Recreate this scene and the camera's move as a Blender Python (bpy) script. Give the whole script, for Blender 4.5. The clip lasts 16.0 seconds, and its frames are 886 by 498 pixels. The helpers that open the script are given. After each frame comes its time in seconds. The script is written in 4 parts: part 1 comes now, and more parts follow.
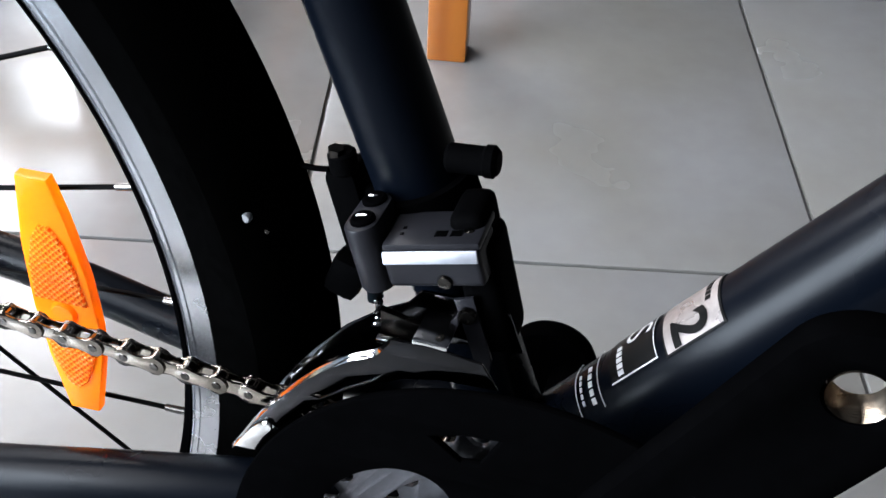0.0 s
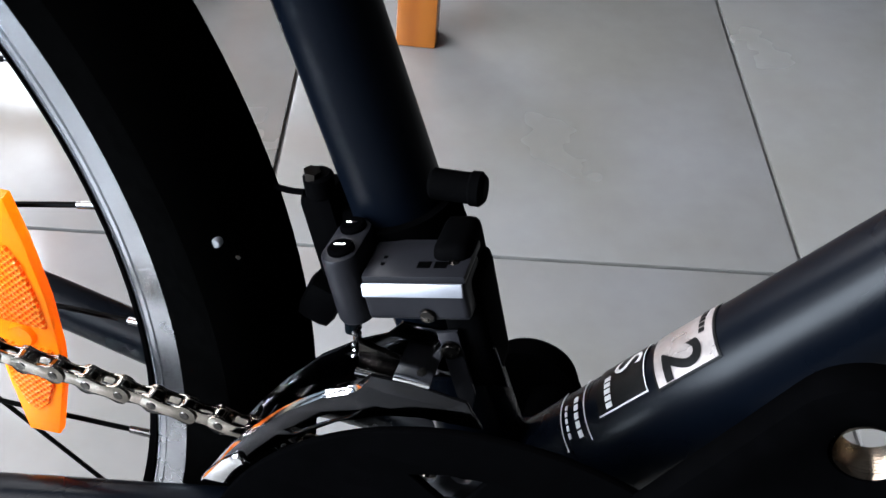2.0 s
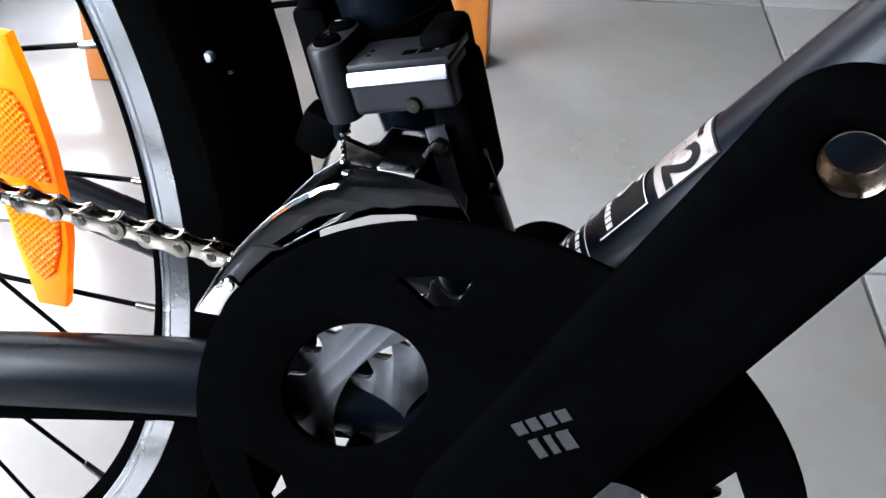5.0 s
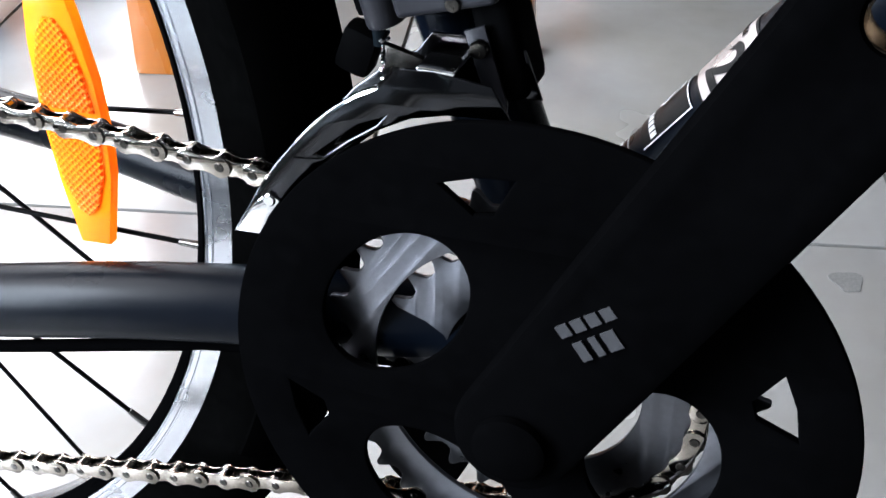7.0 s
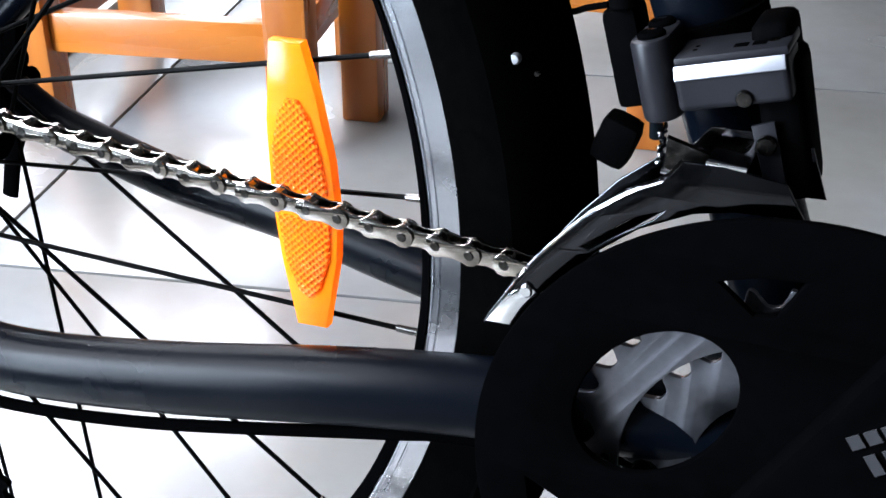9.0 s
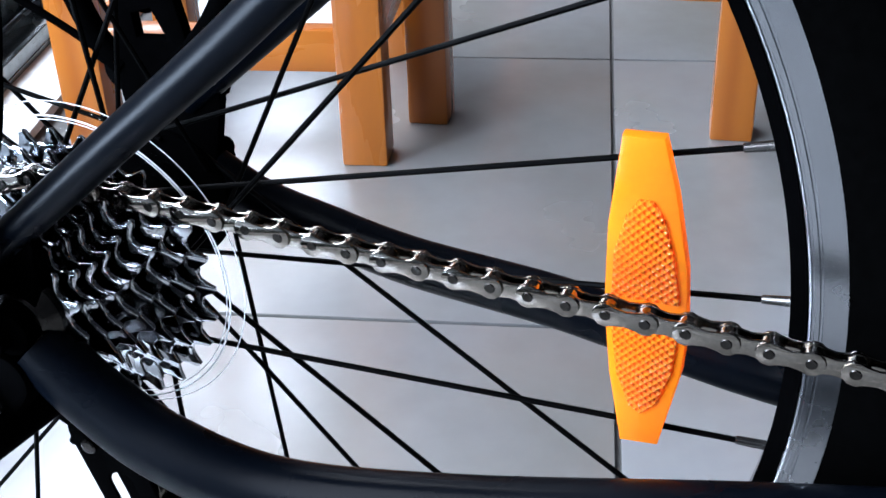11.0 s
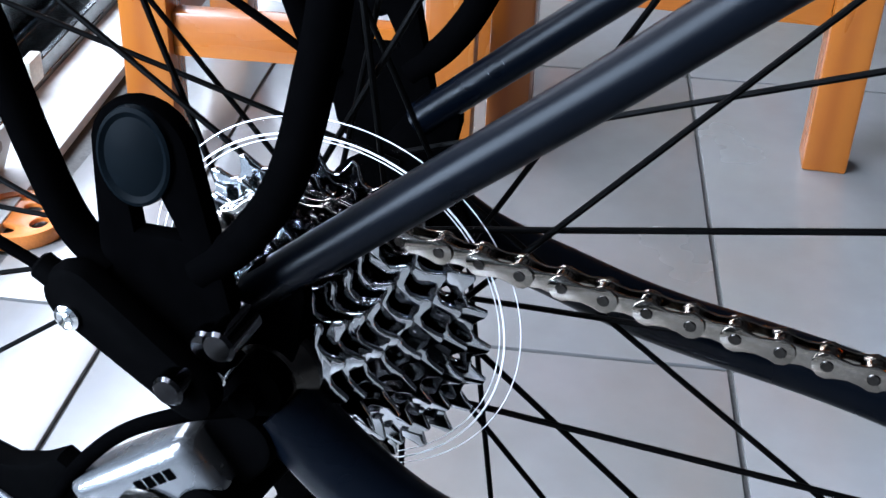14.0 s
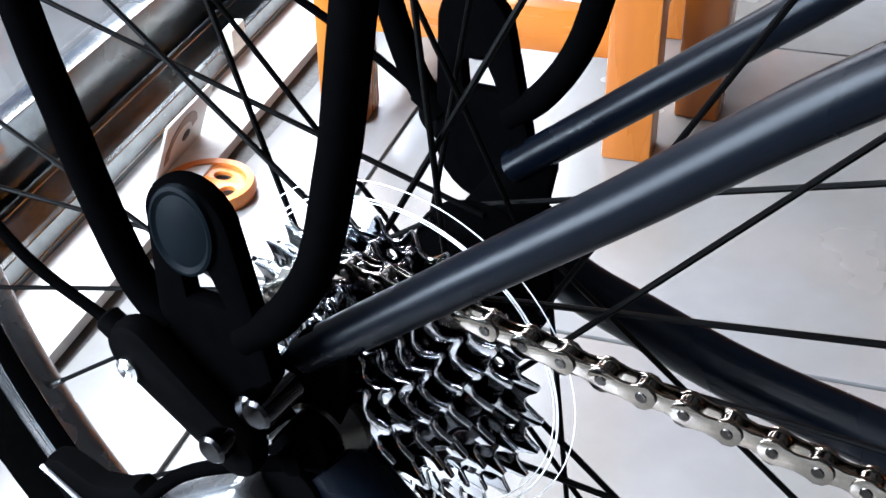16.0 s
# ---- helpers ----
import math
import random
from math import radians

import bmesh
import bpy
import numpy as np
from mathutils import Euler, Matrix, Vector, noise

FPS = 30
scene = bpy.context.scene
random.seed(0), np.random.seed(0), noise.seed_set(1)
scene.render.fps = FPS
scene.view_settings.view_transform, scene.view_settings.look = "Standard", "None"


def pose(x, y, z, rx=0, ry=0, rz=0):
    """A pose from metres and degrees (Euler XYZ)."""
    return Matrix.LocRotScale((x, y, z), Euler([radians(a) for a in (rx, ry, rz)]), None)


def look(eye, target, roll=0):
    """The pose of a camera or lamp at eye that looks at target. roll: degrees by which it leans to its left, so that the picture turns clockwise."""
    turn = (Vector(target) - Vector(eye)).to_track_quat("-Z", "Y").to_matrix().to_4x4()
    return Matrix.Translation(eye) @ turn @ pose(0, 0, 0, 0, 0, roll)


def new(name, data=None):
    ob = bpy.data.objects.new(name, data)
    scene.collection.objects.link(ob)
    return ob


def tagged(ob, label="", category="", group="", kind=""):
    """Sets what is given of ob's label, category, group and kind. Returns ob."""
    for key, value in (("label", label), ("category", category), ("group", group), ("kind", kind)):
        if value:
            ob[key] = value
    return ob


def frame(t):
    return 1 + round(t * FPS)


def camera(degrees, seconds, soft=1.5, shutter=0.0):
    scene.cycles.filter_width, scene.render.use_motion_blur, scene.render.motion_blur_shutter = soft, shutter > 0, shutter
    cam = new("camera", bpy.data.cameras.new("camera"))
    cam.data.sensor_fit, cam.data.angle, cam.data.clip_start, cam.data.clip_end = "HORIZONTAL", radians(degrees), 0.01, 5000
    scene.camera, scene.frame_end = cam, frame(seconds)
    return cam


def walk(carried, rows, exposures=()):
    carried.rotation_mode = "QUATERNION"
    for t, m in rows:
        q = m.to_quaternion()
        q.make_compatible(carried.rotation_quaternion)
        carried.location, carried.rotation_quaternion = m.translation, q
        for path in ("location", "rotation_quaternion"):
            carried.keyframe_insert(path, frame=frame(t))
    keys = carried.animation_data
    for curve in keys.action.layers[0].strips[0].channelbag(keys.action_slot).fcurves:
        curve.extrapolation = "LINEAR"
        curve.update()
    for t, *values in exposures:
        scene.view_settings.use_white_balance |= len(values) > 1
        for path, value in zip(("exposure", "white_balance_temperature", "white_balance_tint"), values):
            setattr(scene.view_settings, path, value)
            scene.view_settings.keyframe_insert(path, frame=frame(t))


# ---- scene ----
cam = camera(39.8, 16.0)
PATH = [
    (0, (0.476, -0.339, 0.683), (0.066, 1.19, -0.54), 2.8),
    (0.5, (0.473, -0.324, 0.684), (0.069, 1.184, -0.566), 2.5),
    (1, (0.468, -0.318, 0.684), (0.083, 1.193, -0.569), 3.0),
    (1.5, (0.466, -0.313, 0.685), (0.094, 1.197, -0.574), 3.5),
    (2, (0.462, -0.314, 0.684), (0.119, 1.206, -0.57), 4.5),
    (2.5, (0.463, -0.318, 0.68), (0.122, 1.213, -0.561), 4.6),
    (3, (0.466, -0.32, 0.676), (0.122, 1.207, -0.568), 4.5),
    (3.5, (0.469, -0.327, 0.663), (0.12, 1.208, -0.57), 4.3),
    (4, (0.484, -0.335, 0.642), (0.073, 1.215, -0.553), 3.0),
    (4.5, (0.493, -0.344, 0.622), (0.048, 1.224, -0.538), 2.4),
    (5, (0.506, -0.353, 0.602), (0.01, 1.228, -0.519), 1.7),
    (7.5, (0.514, -0.374, 0.566), (-0.073, 1.208, -0.509), 0.0),
    (8, (0.488, -0.38, 0.564), (-0.104, 1.227, -0.469), 1.4),
    (8.5, (0.471, -0.36, 0.577), (-0.191, 1.186, -0.506), -1.2),
    (9, (0.452, -0.381, 0.565), (-0.258, 1.218, -0.404), -0.0),
    (9.5, (0.411, -0.33, 0.57), (-0.342, 1.187, -0.493), -3.5),
    (10, (0.365, -0.363, 0.599), (-0.312, 1.183, -0.474), -2.1),
    (12.5, (0.21, -0.348, 0.546), (-0.387, 1.306, -0.407), -1.0),
    (13, (0.182, -0.347, 0.541), (-0.374, 1.324, -0.407), 0.7),
    (13.5, (0.164, -0.345, 0.538), (-0.382, 1.336, -0.399), 2.1),
    (14, (0.162, -0.337, 0.567), (-0.411, 1.276, -0.468), 2.5),
    (14.5, (0.165, -0.328, 0.601), (-0.444, 1.211, -0.523), 3.8),
    (15, (0.183, -0.315, 0.604), (-0.541, 1.173, -0.52), 1.6),
    (15.5, (0.198, -0.302, 0.604), (-0.634, 1.131, -0.515), -0.0),
    (16, (0.2, -0.293, 0.602), (-0.683, 1.107, -0.52), -1.0),
]
walk(cam, [(t, look(e, a, r)) for t, e, a, r in PATH],
     [(0, -0.27, 6450, 10), (3, -0.2, 6400, 10), (5, 0.12, 6400, 10), (7.5, 0.22, 6350, 10), (8.5, 0.1, 6250, 10), (10, -0.34, 5950, 10), (12.5, -0.54, 5600, 10), (14, -0.42, 5650, 10), (15, -0.08, 5950, 10), (16, 0.2, 6050, 10)])

# ---- light ----
TURN = 16.2                      # the shop's floor grid is turned against the bicycle
U = Vector((math.cos(radians(TURN)), math.sin(radians(TURN)), 0))
V = Vector((-U.y, U.x, 0))


def shop(u, v, z):
    """A place in the shop's own axes: u to the right, v away, from the joint of four tiles."""
    return Vector((0.119, 0.473, 0)) + U * u + V * v + Vector((0, 0, z))


world = bpy.data.worlds.new("daylight")
scene.world = world
world.use_nodes = True
wn = world.node_tree
sky = wn.nodes.new("ShaderNodeTexSky")
sky.sky_type, sky.sun_disc = "NISHITA", False
sky.sun_elevation, sky.sun_rotation = radians(48), radians(250)
wn.links.new(sky.outputs[0], wn.nodes["Background"].inputs[0])
wn.nodes["Background"].inputs[1].default_value = 0.12

sun = new("sun", bpy.data.lights.new("sun", "SUN"))
sun.data.energy, sun.data.angle, sun.data.color = 1.0, radians(10), (1, 0.95, 0.88)
sun.matrix_world = look((-3, 2, 4), (0, 0, 0))

front_light = new("shopfront_daylight", bpy.data.lights.new("shopfront_daylight", "AREA"))
front_light.data.shape, front_light.data.size, front_light.data.size_y = "RECTANGLE", 7.0, 2.2
front_light.data.energy, front_light.data.color = 930, (0.93, 0.945, 1.0)
front_light.matrix_world = look(shop(-1.3, 1.1, 2.0), shop(0.2, 1.1, 2.0))
# added low panel with no seen source, gives the down tube its highlight
glint_light = new("added_glint_light", bpy.data.lights.new("added_glint_light", "AREA"))
glint_light.data.shape, glint_light.data.size, glint_light.data.size_y = "RECTANGLE", 1.0, 1.4
glint_light.data.energy, glint_light.data.color = 330, (0.76, 0.87, 1.0)
glint_light.matrix_world = look(shop(-1.6, -1.35, 0.75), shop(0.2, -1.35, 0.75))

# ---- materials ----


def material(name, colour, rough=0.5, metal=0.0, spread=0.15, scale=30.0, bump=0.0, bump_scale=200.0, coat=0.0, rough_spread=0.1,
             transmission=0.0, spec=0.5, stretch=(1, 1, 1)):
    """A surface with two scales of variation in colour and gloss, and a fine relief."""
    m = bpy.data.materials.new(name)
    m.use_nodes = True
    t = m.node_tree
    b = t.nodes["Principled BSDF"]
    co = t.nodes.new("ShaderNodeTexCoord")
    mp = t.nodes.new("ShaderNodeMapping")
    mp.inputs["Scale"].default_value = stretch
    t.links.new(co.outputs["Object"], mp.inputs[0])
    big, fine = t.nodes.new("ShaderNodeTexNoise"), t.nodes.new("ShaderNodeTexNoise")
    big.inputs["Scale"].default_value, fine.inputs["Scale"].default_value = scale, scale * 9
    big.inputs["Detail"].default_value = fine.inputs["Detail"].default_value = 4
    add = t.nodes.new("ShaderNodeMath")
    add.operation = "ADD"
    for n in (big, fine):
        t.links.new(mp.outputs[0], n.inputs["Vector"])
    t.links.new(big.outputs[0], add.inputs[0]), t.links.new(fine.outputs[0], add.inputs[1])
    ramp = t.nodes.new("ShaderNodeMapRange")
    ramp.inputs["From Min"].default_value, ramp.inputs["From Max"].default_value = 0.7, 1.3
    ramp.inputs["To Min"].default_value, ramp.inputs["To Max"].default_value = 1 - spread, 1 + spread
    t.links.new(add.outputs[0], ramp.inputs["Value"])
    mul = t.nodes.new("ShaderNodeVectorMath")
    mul.operation = "MULTIPLY"
    mul.inputs[0].default_value = colour
    t.links.new(ramp.outputs[0], mul.inputs[1])
    t.links.new(mul.outputs[0], b.inputs["Base Color"])
    rr = t.nodes.new("ShaderNodeMapRange")
    rr.inputs["From Min"].default_value, rr.inputs["From Max"].default_value = 0.3, 0.7
    rr.inputs["To Min"].default_value, rr.inputs["To Max"].default_value = max(0.02, rough - rough_spread), min(1, rough + rough_spread)
    t.links.new(big.outputs[0], rr.inputs["Value"])
    t.links.new(rr.outputs[0], b.inputs["Roughness"])
    b.inputs["Metallic"].default_value, b.inputs["Coat Weight"].default_value = metal, coat
    b.inputs["Transmission Weight"].default_value = transmission
    b.inputs["Specular IOR Level"].default_value = spec
    if bump:
        bn, bt = t.nodes.new("ShaderNodeBump"), t.nodes.new("ShaderNodeTexNoise")
        bt.inputs["Scale"].default_value = bump_scale
        t.links.new(mp.outputs[0], bt.inputs["Vector"])
        bn.inputs["Strength"].default_value, bn.inputs["Distance"].default_value = bump, 0.0005
        t.links.new(bt.outputs[0], bn.inputs["Height"])
        t.links.new(bn.outputs[0], b.inputs["Normal"])
    return m


FRAME = material("satin_slate_paint", (0.0005, 0.0009, 0.0018), 0.28, 0.0, 0.1, 12, 0.06, 900, spec=0.055)
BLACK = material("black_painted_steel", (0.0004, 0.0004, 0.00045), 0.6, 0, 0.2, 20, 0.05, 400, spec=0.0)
PLASTIC = material("black_plastic", (0.0005, 0.0005, 0.00055), 0.6, 0, 0.2, 30, 0.1, 700, spec=0.002)
RUBBER = material("black_rubber", (0.0004, 0.0004, 0.0004), 0.85, 0, 0.25, 25, 0.3, 300, spec=0.0)
MUDGUARD = material("black_mudguard_plastic", (0.0003, 0.0003, 0.0003), 0.7, 0, 0.2, 10, 0.05, 500, spec=0.0)
ALLOY = material("brushed_alloy", (0.33, 0.335, 0.35), 0.26, 1.0, 0.04, 40, 0.05, 900, rough_spread=0.03)
SATIN = material("satin_silver_paint", (0.25, 0.255, 0.27), 0.42, 0.85, 0.08, 40, 0.04, 900)
# silver stripe of the cover, also the highlight strip on the rear link
STRIPE = material("silver_stripe_and_highlight", (0.20, 0.205, 0.225), 0.4, 0.7, 0.05, 40, 0.04, 900)
GREY = material("grey_painted_cover", (0.006, 0.006, 0.0072), 0.36, 0.15, 0.1, 30, 0.04, 900, spec=0.11)
# polished steel with the dark room's reflection put into its colour
CAGE = material("polished_steel_shaded", (0.03, 0.03, 0.032), 0.10, 1.0, 0.1, 60, 0, rough_spread=0.04)
CHROME = material("polished_steel", (0.66, 0.66, 0.66), 0.09, 1.0, 0.08, 60, 0, rough_spread=0.05)
THREAD = material("bare_thread_steel", (0.16, 0.13, 0.10), 0.2, 1.0, 0.3, 90)
CHAIN = material("nickel_chain_plate", (0.20, 0.18, 0.155), 0.09, 1.0, 0.2, 90, 0.03, 700, rough_spread=0.04)
DARKPIN = material("oiled_dark_steel", (0.035, 0.032, 0.029), 0.2, 1.0, 0.3, 90)
COG = material("zinc_plated_sprocket", (0.34, 0.345, 0.355), 0.06, 1.0, 0.12, 60, 0, rough_spread=0.03)
RING = material("grey_chainring", (0.095, 0.097, 0.108), 0.36, 1.0, 0.1, 50, 0.05, 600)
SPOKE = material("black_spoke", (0.0006, 0.0006, 0.0006), 0.45, 0.0, 0.2, 60, spec=0.012)
NIPPLE = material("dull_nickel_nipple", (0.13, 0.125, 0.12), 0.25, 1.0, 0.15, 90)
WHITE_INK = material("white_print", (0.30, 0.30, 0.30), 0.5, 0, 0.1, 300)
STICKER = material("silver_label_film", (0.21, 0.185, 0.175), 0.34, 0.6, 0.12, 60)
STICKER_BLACK = material("black_label_film", (0.002, 0.002, 0.002), 0.4, 0, 0.1, 60, spec=0.06)
PAD = material("dark_blue_grey_rubber_pad", (0.0007, 0.0013, 0.0018), 0.5, 0, 0.15, 40, 0.1, 400, spec=0.012)
INK = material("grey_print", (0.012, 0.012, 0.013), 0.6, 0, 0.1, 300, spec=0.1)
BODY = material("grey_derailleur_paint", (0.16, 0.165, 0.17), 0.25, 0.8, 0.08, 40, 0.04, 900)
ALU_TRACK = material("aluminium_track", (0.20, 0.215, 0.22), 0.22, 1.0, 0.2, 8, 0.1, 60)
PLINTH = material("grey_stone_plinth", (0.48, 0.48, 0.46), 0.6, 0, 0.2, 6, 0.2, 120)
# two unseen surfaces, darkened to dim the light they reflect
WALL = material("dark_unseen_wall", (0.025, 0.025, 0.026), 0.8, 0, 0.08, 3, 0.1, 90)
CEIL = material("dark_unseen_ceiling", (0.05, 0.05, 0.05), 0.9, 0, 0.05, 3)
PAVING = material("grey_pavement", (0.055, 0.058, 0.06), 0.85, 0, 0.3, 2.5, 0.3, 60)
RINGPLAST = material("orange_plastic", (0.55, 0.17, 0.03), 0.35, 0, 0.15, 40)
CARD = material("grey_printed_card", (0.34, 0.34, 0.33), 0.5, 0, 0.1, 30)
BROWN = material("brown_print", (0.10, 0.055, 0.03), 0.5, 0, 0.25, 40)
GROUT = material("dark_grout", (0.075, 0.075, 0.072), 0.9, 0, 0.3, 40, 0.2, 300)
PALE = material("pale_plastic", (0.6, 0.58, 0.5), 0.5, 0, 0.15, 30)


def tile_material():
    m = material("glazed_grey_tile", (0.181, 0.182, 0.182), 0.24, 0, 0.05, 4, 0.05, 24, spec=0.95, rough_spread=0.05)
    t = m.node_tree
    b = t.nodes["Principled BSDF"]
    info = t.nodes.new("ShaderNodeObjectInfo")
    mr = t.nodes.new("ShaderNodeMapRange")
    mr.inputs["To Min"].default_value, mr.inputs["To Max"].default_value = 0.95, 1.04
    t.links.new(info.outputs["Random"], mr.inputs["Value"])
    src = b.inputs["Base Color"].links[0].from_socket
    # faint yellowish and dark clouds of dirt
    co, nz, cr = t.nodes.new("ShaderNodeTexCoord"), t.nodes.new("ShaderNodeTexNoise"), t.nodes.new("ShaderNodeValToRGB")
    nz.inputs["Scale"].default_value, nz.inputs["Detail"].default_value = 2.2, 6
    cr.color_ramp.elements[0].position, cr.color_ramp.elements[1].position = 0.35, 0.62
    cr.color_ramp.elements[0].color, cr.color_ramp.elements[1].color = (0.86, 0.83, 0.76, 1), (1, 1, 1, 1)
    t.links.new(co.outputs["Generated"], nz.inputs["Vector"]), t.links.new(nz.outputs[0], cr.inputs[0])
    m1, m2 = t.nodes.new("ShaderNodeVectorMath"), t.nodes.new("ShaderNodeVectorMath")
    m1.operation = m2.operation = "MULTIPLY"
    t.links.new(src, m1.inputs[0]), t.links.new(mr.outputs[0], m1.inputs[1])
    t.links.new(m1.outputs[0], m2.inputs[0]), t.links.new(cr.outputs[0], m2.inputs[1])
    t.links.new(m2.outputs[0], b.inputs["Base Color"])
    return m


def wood_material(name, dark, light, along):
    """Varnished pine, its grain along one axis."""
    m = material(name, light, 0.3, 0, 0.1, 6, 0.12, 30, coat=0.1, stretch=along)
    t = m.node_tree
    b = t.nodes["Principled BSDF"]
    co, mp, nz, wv, cr = (t.nodes.new("ShaderNode" + k) for k in ("TexCoord", "Mapping", "TexNoise", "TexWave", "ValToRGB"))
    mp.inputs["Scale"].default_value = along
    nz.inputs["Scale"].default_value, nz.inputs["Detail"].default_value = 14, 6
    wv.inputs["Scale"].default_value, wv.inputs["Distortion"].default_value, wv.inputs["Detail"].default_value = 2.2, 5, 3
    cr.color_ramp.elements[0].color, cr.color_ramp.elements[1].color = (*dark, 1), (*light, 1)
    cr.color_ramp.elements[0].position, cr.color_ramp.elements[1].position = 0.1, 0.9
    t.links.new(co.outputs["Object"], mp.inputs[0])
    t.links.new(mp.outputs[0], nz.inputs["Vector"]), t.links.new(mp.outputs[0], wv.inputs["Vector"])
    mx = t.nodes.new("ShaderNodeMath")
    mx.operation = "MULTIPLY_ADD"
    mx.inputs[1].default_value = 0.32
    t.links.new(wv.outputs["Fac"], mx.inputs[0])
    hf = t.nodes.new("ShaderNodeMath")
    hf.operation = "MULTIPLY"
    hf.inputs[1].default_value = 0.5
    t.links.new(nz.outputs[0], hf.inputs[0]), t.links.new(hf.outputs[0], mx.inputs[2])
    t.links.new(mx.outputs[0], cr.inputs[0]), t.links.new(cr.outputs[0], b.inputs["Base Color"])
    return m


def amber_material(name, cells):
    """Dyed clear plastic that glows where daylight comes through it."""
    m = material(name, (0.92, 0.30, 0.008), 0.16, 0, 0.08, 60, spec=0.5)
    t = m.node_tree
    b = t.nodes["Principled BSDF"]
    tr, mx = t.nodes.new("ShaderNodeBsdfTranslucent"), t.nodes.new("ShaderNodeMixShader")
    tr.inputs["Color"].default_value = (1.0, 0.37, 0.005, 1)
    mx.inputs[0].default_value = 0.72
    t.links.new(b.outputs[0], mx.inputs[1]), t.links.new(tr.outputs[0], mx.inputs[2])
    t.links.new(mx.outputs[0], t.nodes["Material Output"].inputs[0])
    if cells:
        co, sp, cb, mp, vo, bn, cr = (t.nodes.new("ShaderNode" + k) for k in ("TexCoord", "SeparateXYZ", "CombineXYZ", "Mapping", "TexVoronoi", "Bump", "ValToRGB"))
        t.links.new(co.outputs["Object"], sp.inputs[0])
        t.links.new(sp.outputs["X"], cb.inputs["X"]), t.links.new(sp.outputs["Z"], cb.inputs["Y"])
        mp.inputs["Rotation"].default_value, mp.inputs["Scale"].default_value = (0, 0, radians(45)), (1, 1, 1)
        vo.voronoi_dimensions = "2D"
        vo.inputs["Scale"].default_value, vo.inputs["Randomness"].default_value = 430, 0.06
        t.links.new(cb.outputs[0], mp.inputs[0])
        t.links.new(mp.outputs[0], vo.inputs["Vector"]), t.links.new(vo.outputs["Distance"], bn.inputs["Height"])
        bn.inputs["Strength"].default_value, bn.inputs["Distance"].default_value = 1.0, 0.002
        cr.color_ramp.elements[0].color, cr.color_ramp.elements[1].color = (0.72, 0.12, 0.002, 1), (1.0, 0.80, 0.30, 1)
        cr.color_ramp.elements[0].position, cr.color_ramp.elements[1].position = 0.38, 0.56
        t.links.new(vo.outputs["Distance"], cr.inputs[0]), t.links.new(cr.outputs[0], tr.inputs["Color"])
        t.links.new(bn.outputs[0], b.inputs["Normal"])
    return m


def clear_material(name, gloss=0.03, body=0.02, shine=0.06):
    """Thin clear sheet: seen through, with a reflection that grows at glancing angles."""
    m = material(name, (0.9, 0.92, 0.92), 0.08, 0, 0.02, 30, spec=0.5, rough_spread=0.03)
    t = m.node_tree
    tp, gl, fr, mul, mx, mb = (t.nodes.new("ShaderNode" + k) for k in ("BsdfTransparent", "BsdfGlossy", "LayerWeight", "Math", "MixShader", "MixShader"))
    fr.inputs["Blend"].default_value = 0.25
    gl.inputs["Roughness"].default_value = gloss
    mul.operation, mul.inputs[1].default_value = "MULTIPLY", shine
    mb.inputs[0].default_value = body
    t.links.new(fr.outputs["Facing"], mul.inputs[0]), t.links.new(mul.outputs[0], mx.inputs[0])
    tl = t.nodes.new("ShaderNodeBsdfTranslucent")
    tl.inputs["Color"].default_value = (0.92, 0.93, 0.95, 1)
    t.links.new(tp.outputs[0], mb.inputs[1]), t.links.new(tl.outputs[0], mb.inputs[2])
    t.links.new(mb.outputs[0], mx.inputs[1]), t.links.new(gl.outputs[0], mx.inputs[2])
    t.links.new(mx.outputs[0], t.nodes["Material Output"].inputs[0])
    return m


TILE = tile_material()
WOOD = wood_material("varnished_pine_upright", (0.22, 0.058, 0.005), (0.36, 0.115, 0.011), (4, 4, 0.5))
WOOD_RAIL = wood_material("varnished_pine_rail", (0.22, 0.058, 0.005), (0.38, 0.122, 0.012), (0.5, 4, 4))
AMBER, AMBER_CELLS = amber_material("amber_reflector_plastic", False), amber_material("amber_prism_plastic", True)
CLEAR, CLEAR_EDGE, GLASS = clear_material("clear_plastic", 0.03, 0.0, 0.02), clear_material("clear_plastic_edge", 0.1, 0.75, 0.7), clear_material("window_glass", 0.02, 0.0, 0.35)

# ---- mesh helpers ----


def mesh(name, bm, mat, smooth=True):
    me = bpy.data.meshes.new(name)
    bmesh.ops.recalc_face_normals(bm, faces=bm.faces)
    bm.to_mesh(me)
    bm.free()
    if mat:
        me.materials.append(mat)
    if smooth:
        me.polygons.foreach_set("use_smooth", [True] * len(me.polygons))
        me.set_sharp_from_angle(angle=radians(38))
    return me


def part(name, bm, mat, parent=None, label="", smooth=True, at=None):
    """One bmesh (or a finished mesh) as one object, under its thing."""
    me = bm if isinstance(bm, bpy.types.Mesh) else mesh(name, bm, mat, smooth)
    ob = new(name, me)
    if at is not None:
        ob.matrix_basis = at
    if parent:
        ob.parent = parent
    if label:
        ob["label"] = label
    return ob


def box(sx, sy, sz, at=Matrix(), bevel=0.0, bm=None, seg=2):
    bm2 = bmesh.new()
    bmesh.ops.create_cube(bm2, size=1)
    bmesh.ops.scale(bm2, vec=(sx, sy, sz), verts=bm2.verts)
    if bevel:
        bmesh.ops.bevel(bm2, geom=bm2.edges[:], offset=bevel, segments=seg, affect="EDGES", profile=0.6)
    bmesh.ops.transform(bm2, matrix=at, verts=bm2.verts)
    return join(bm, bm2)


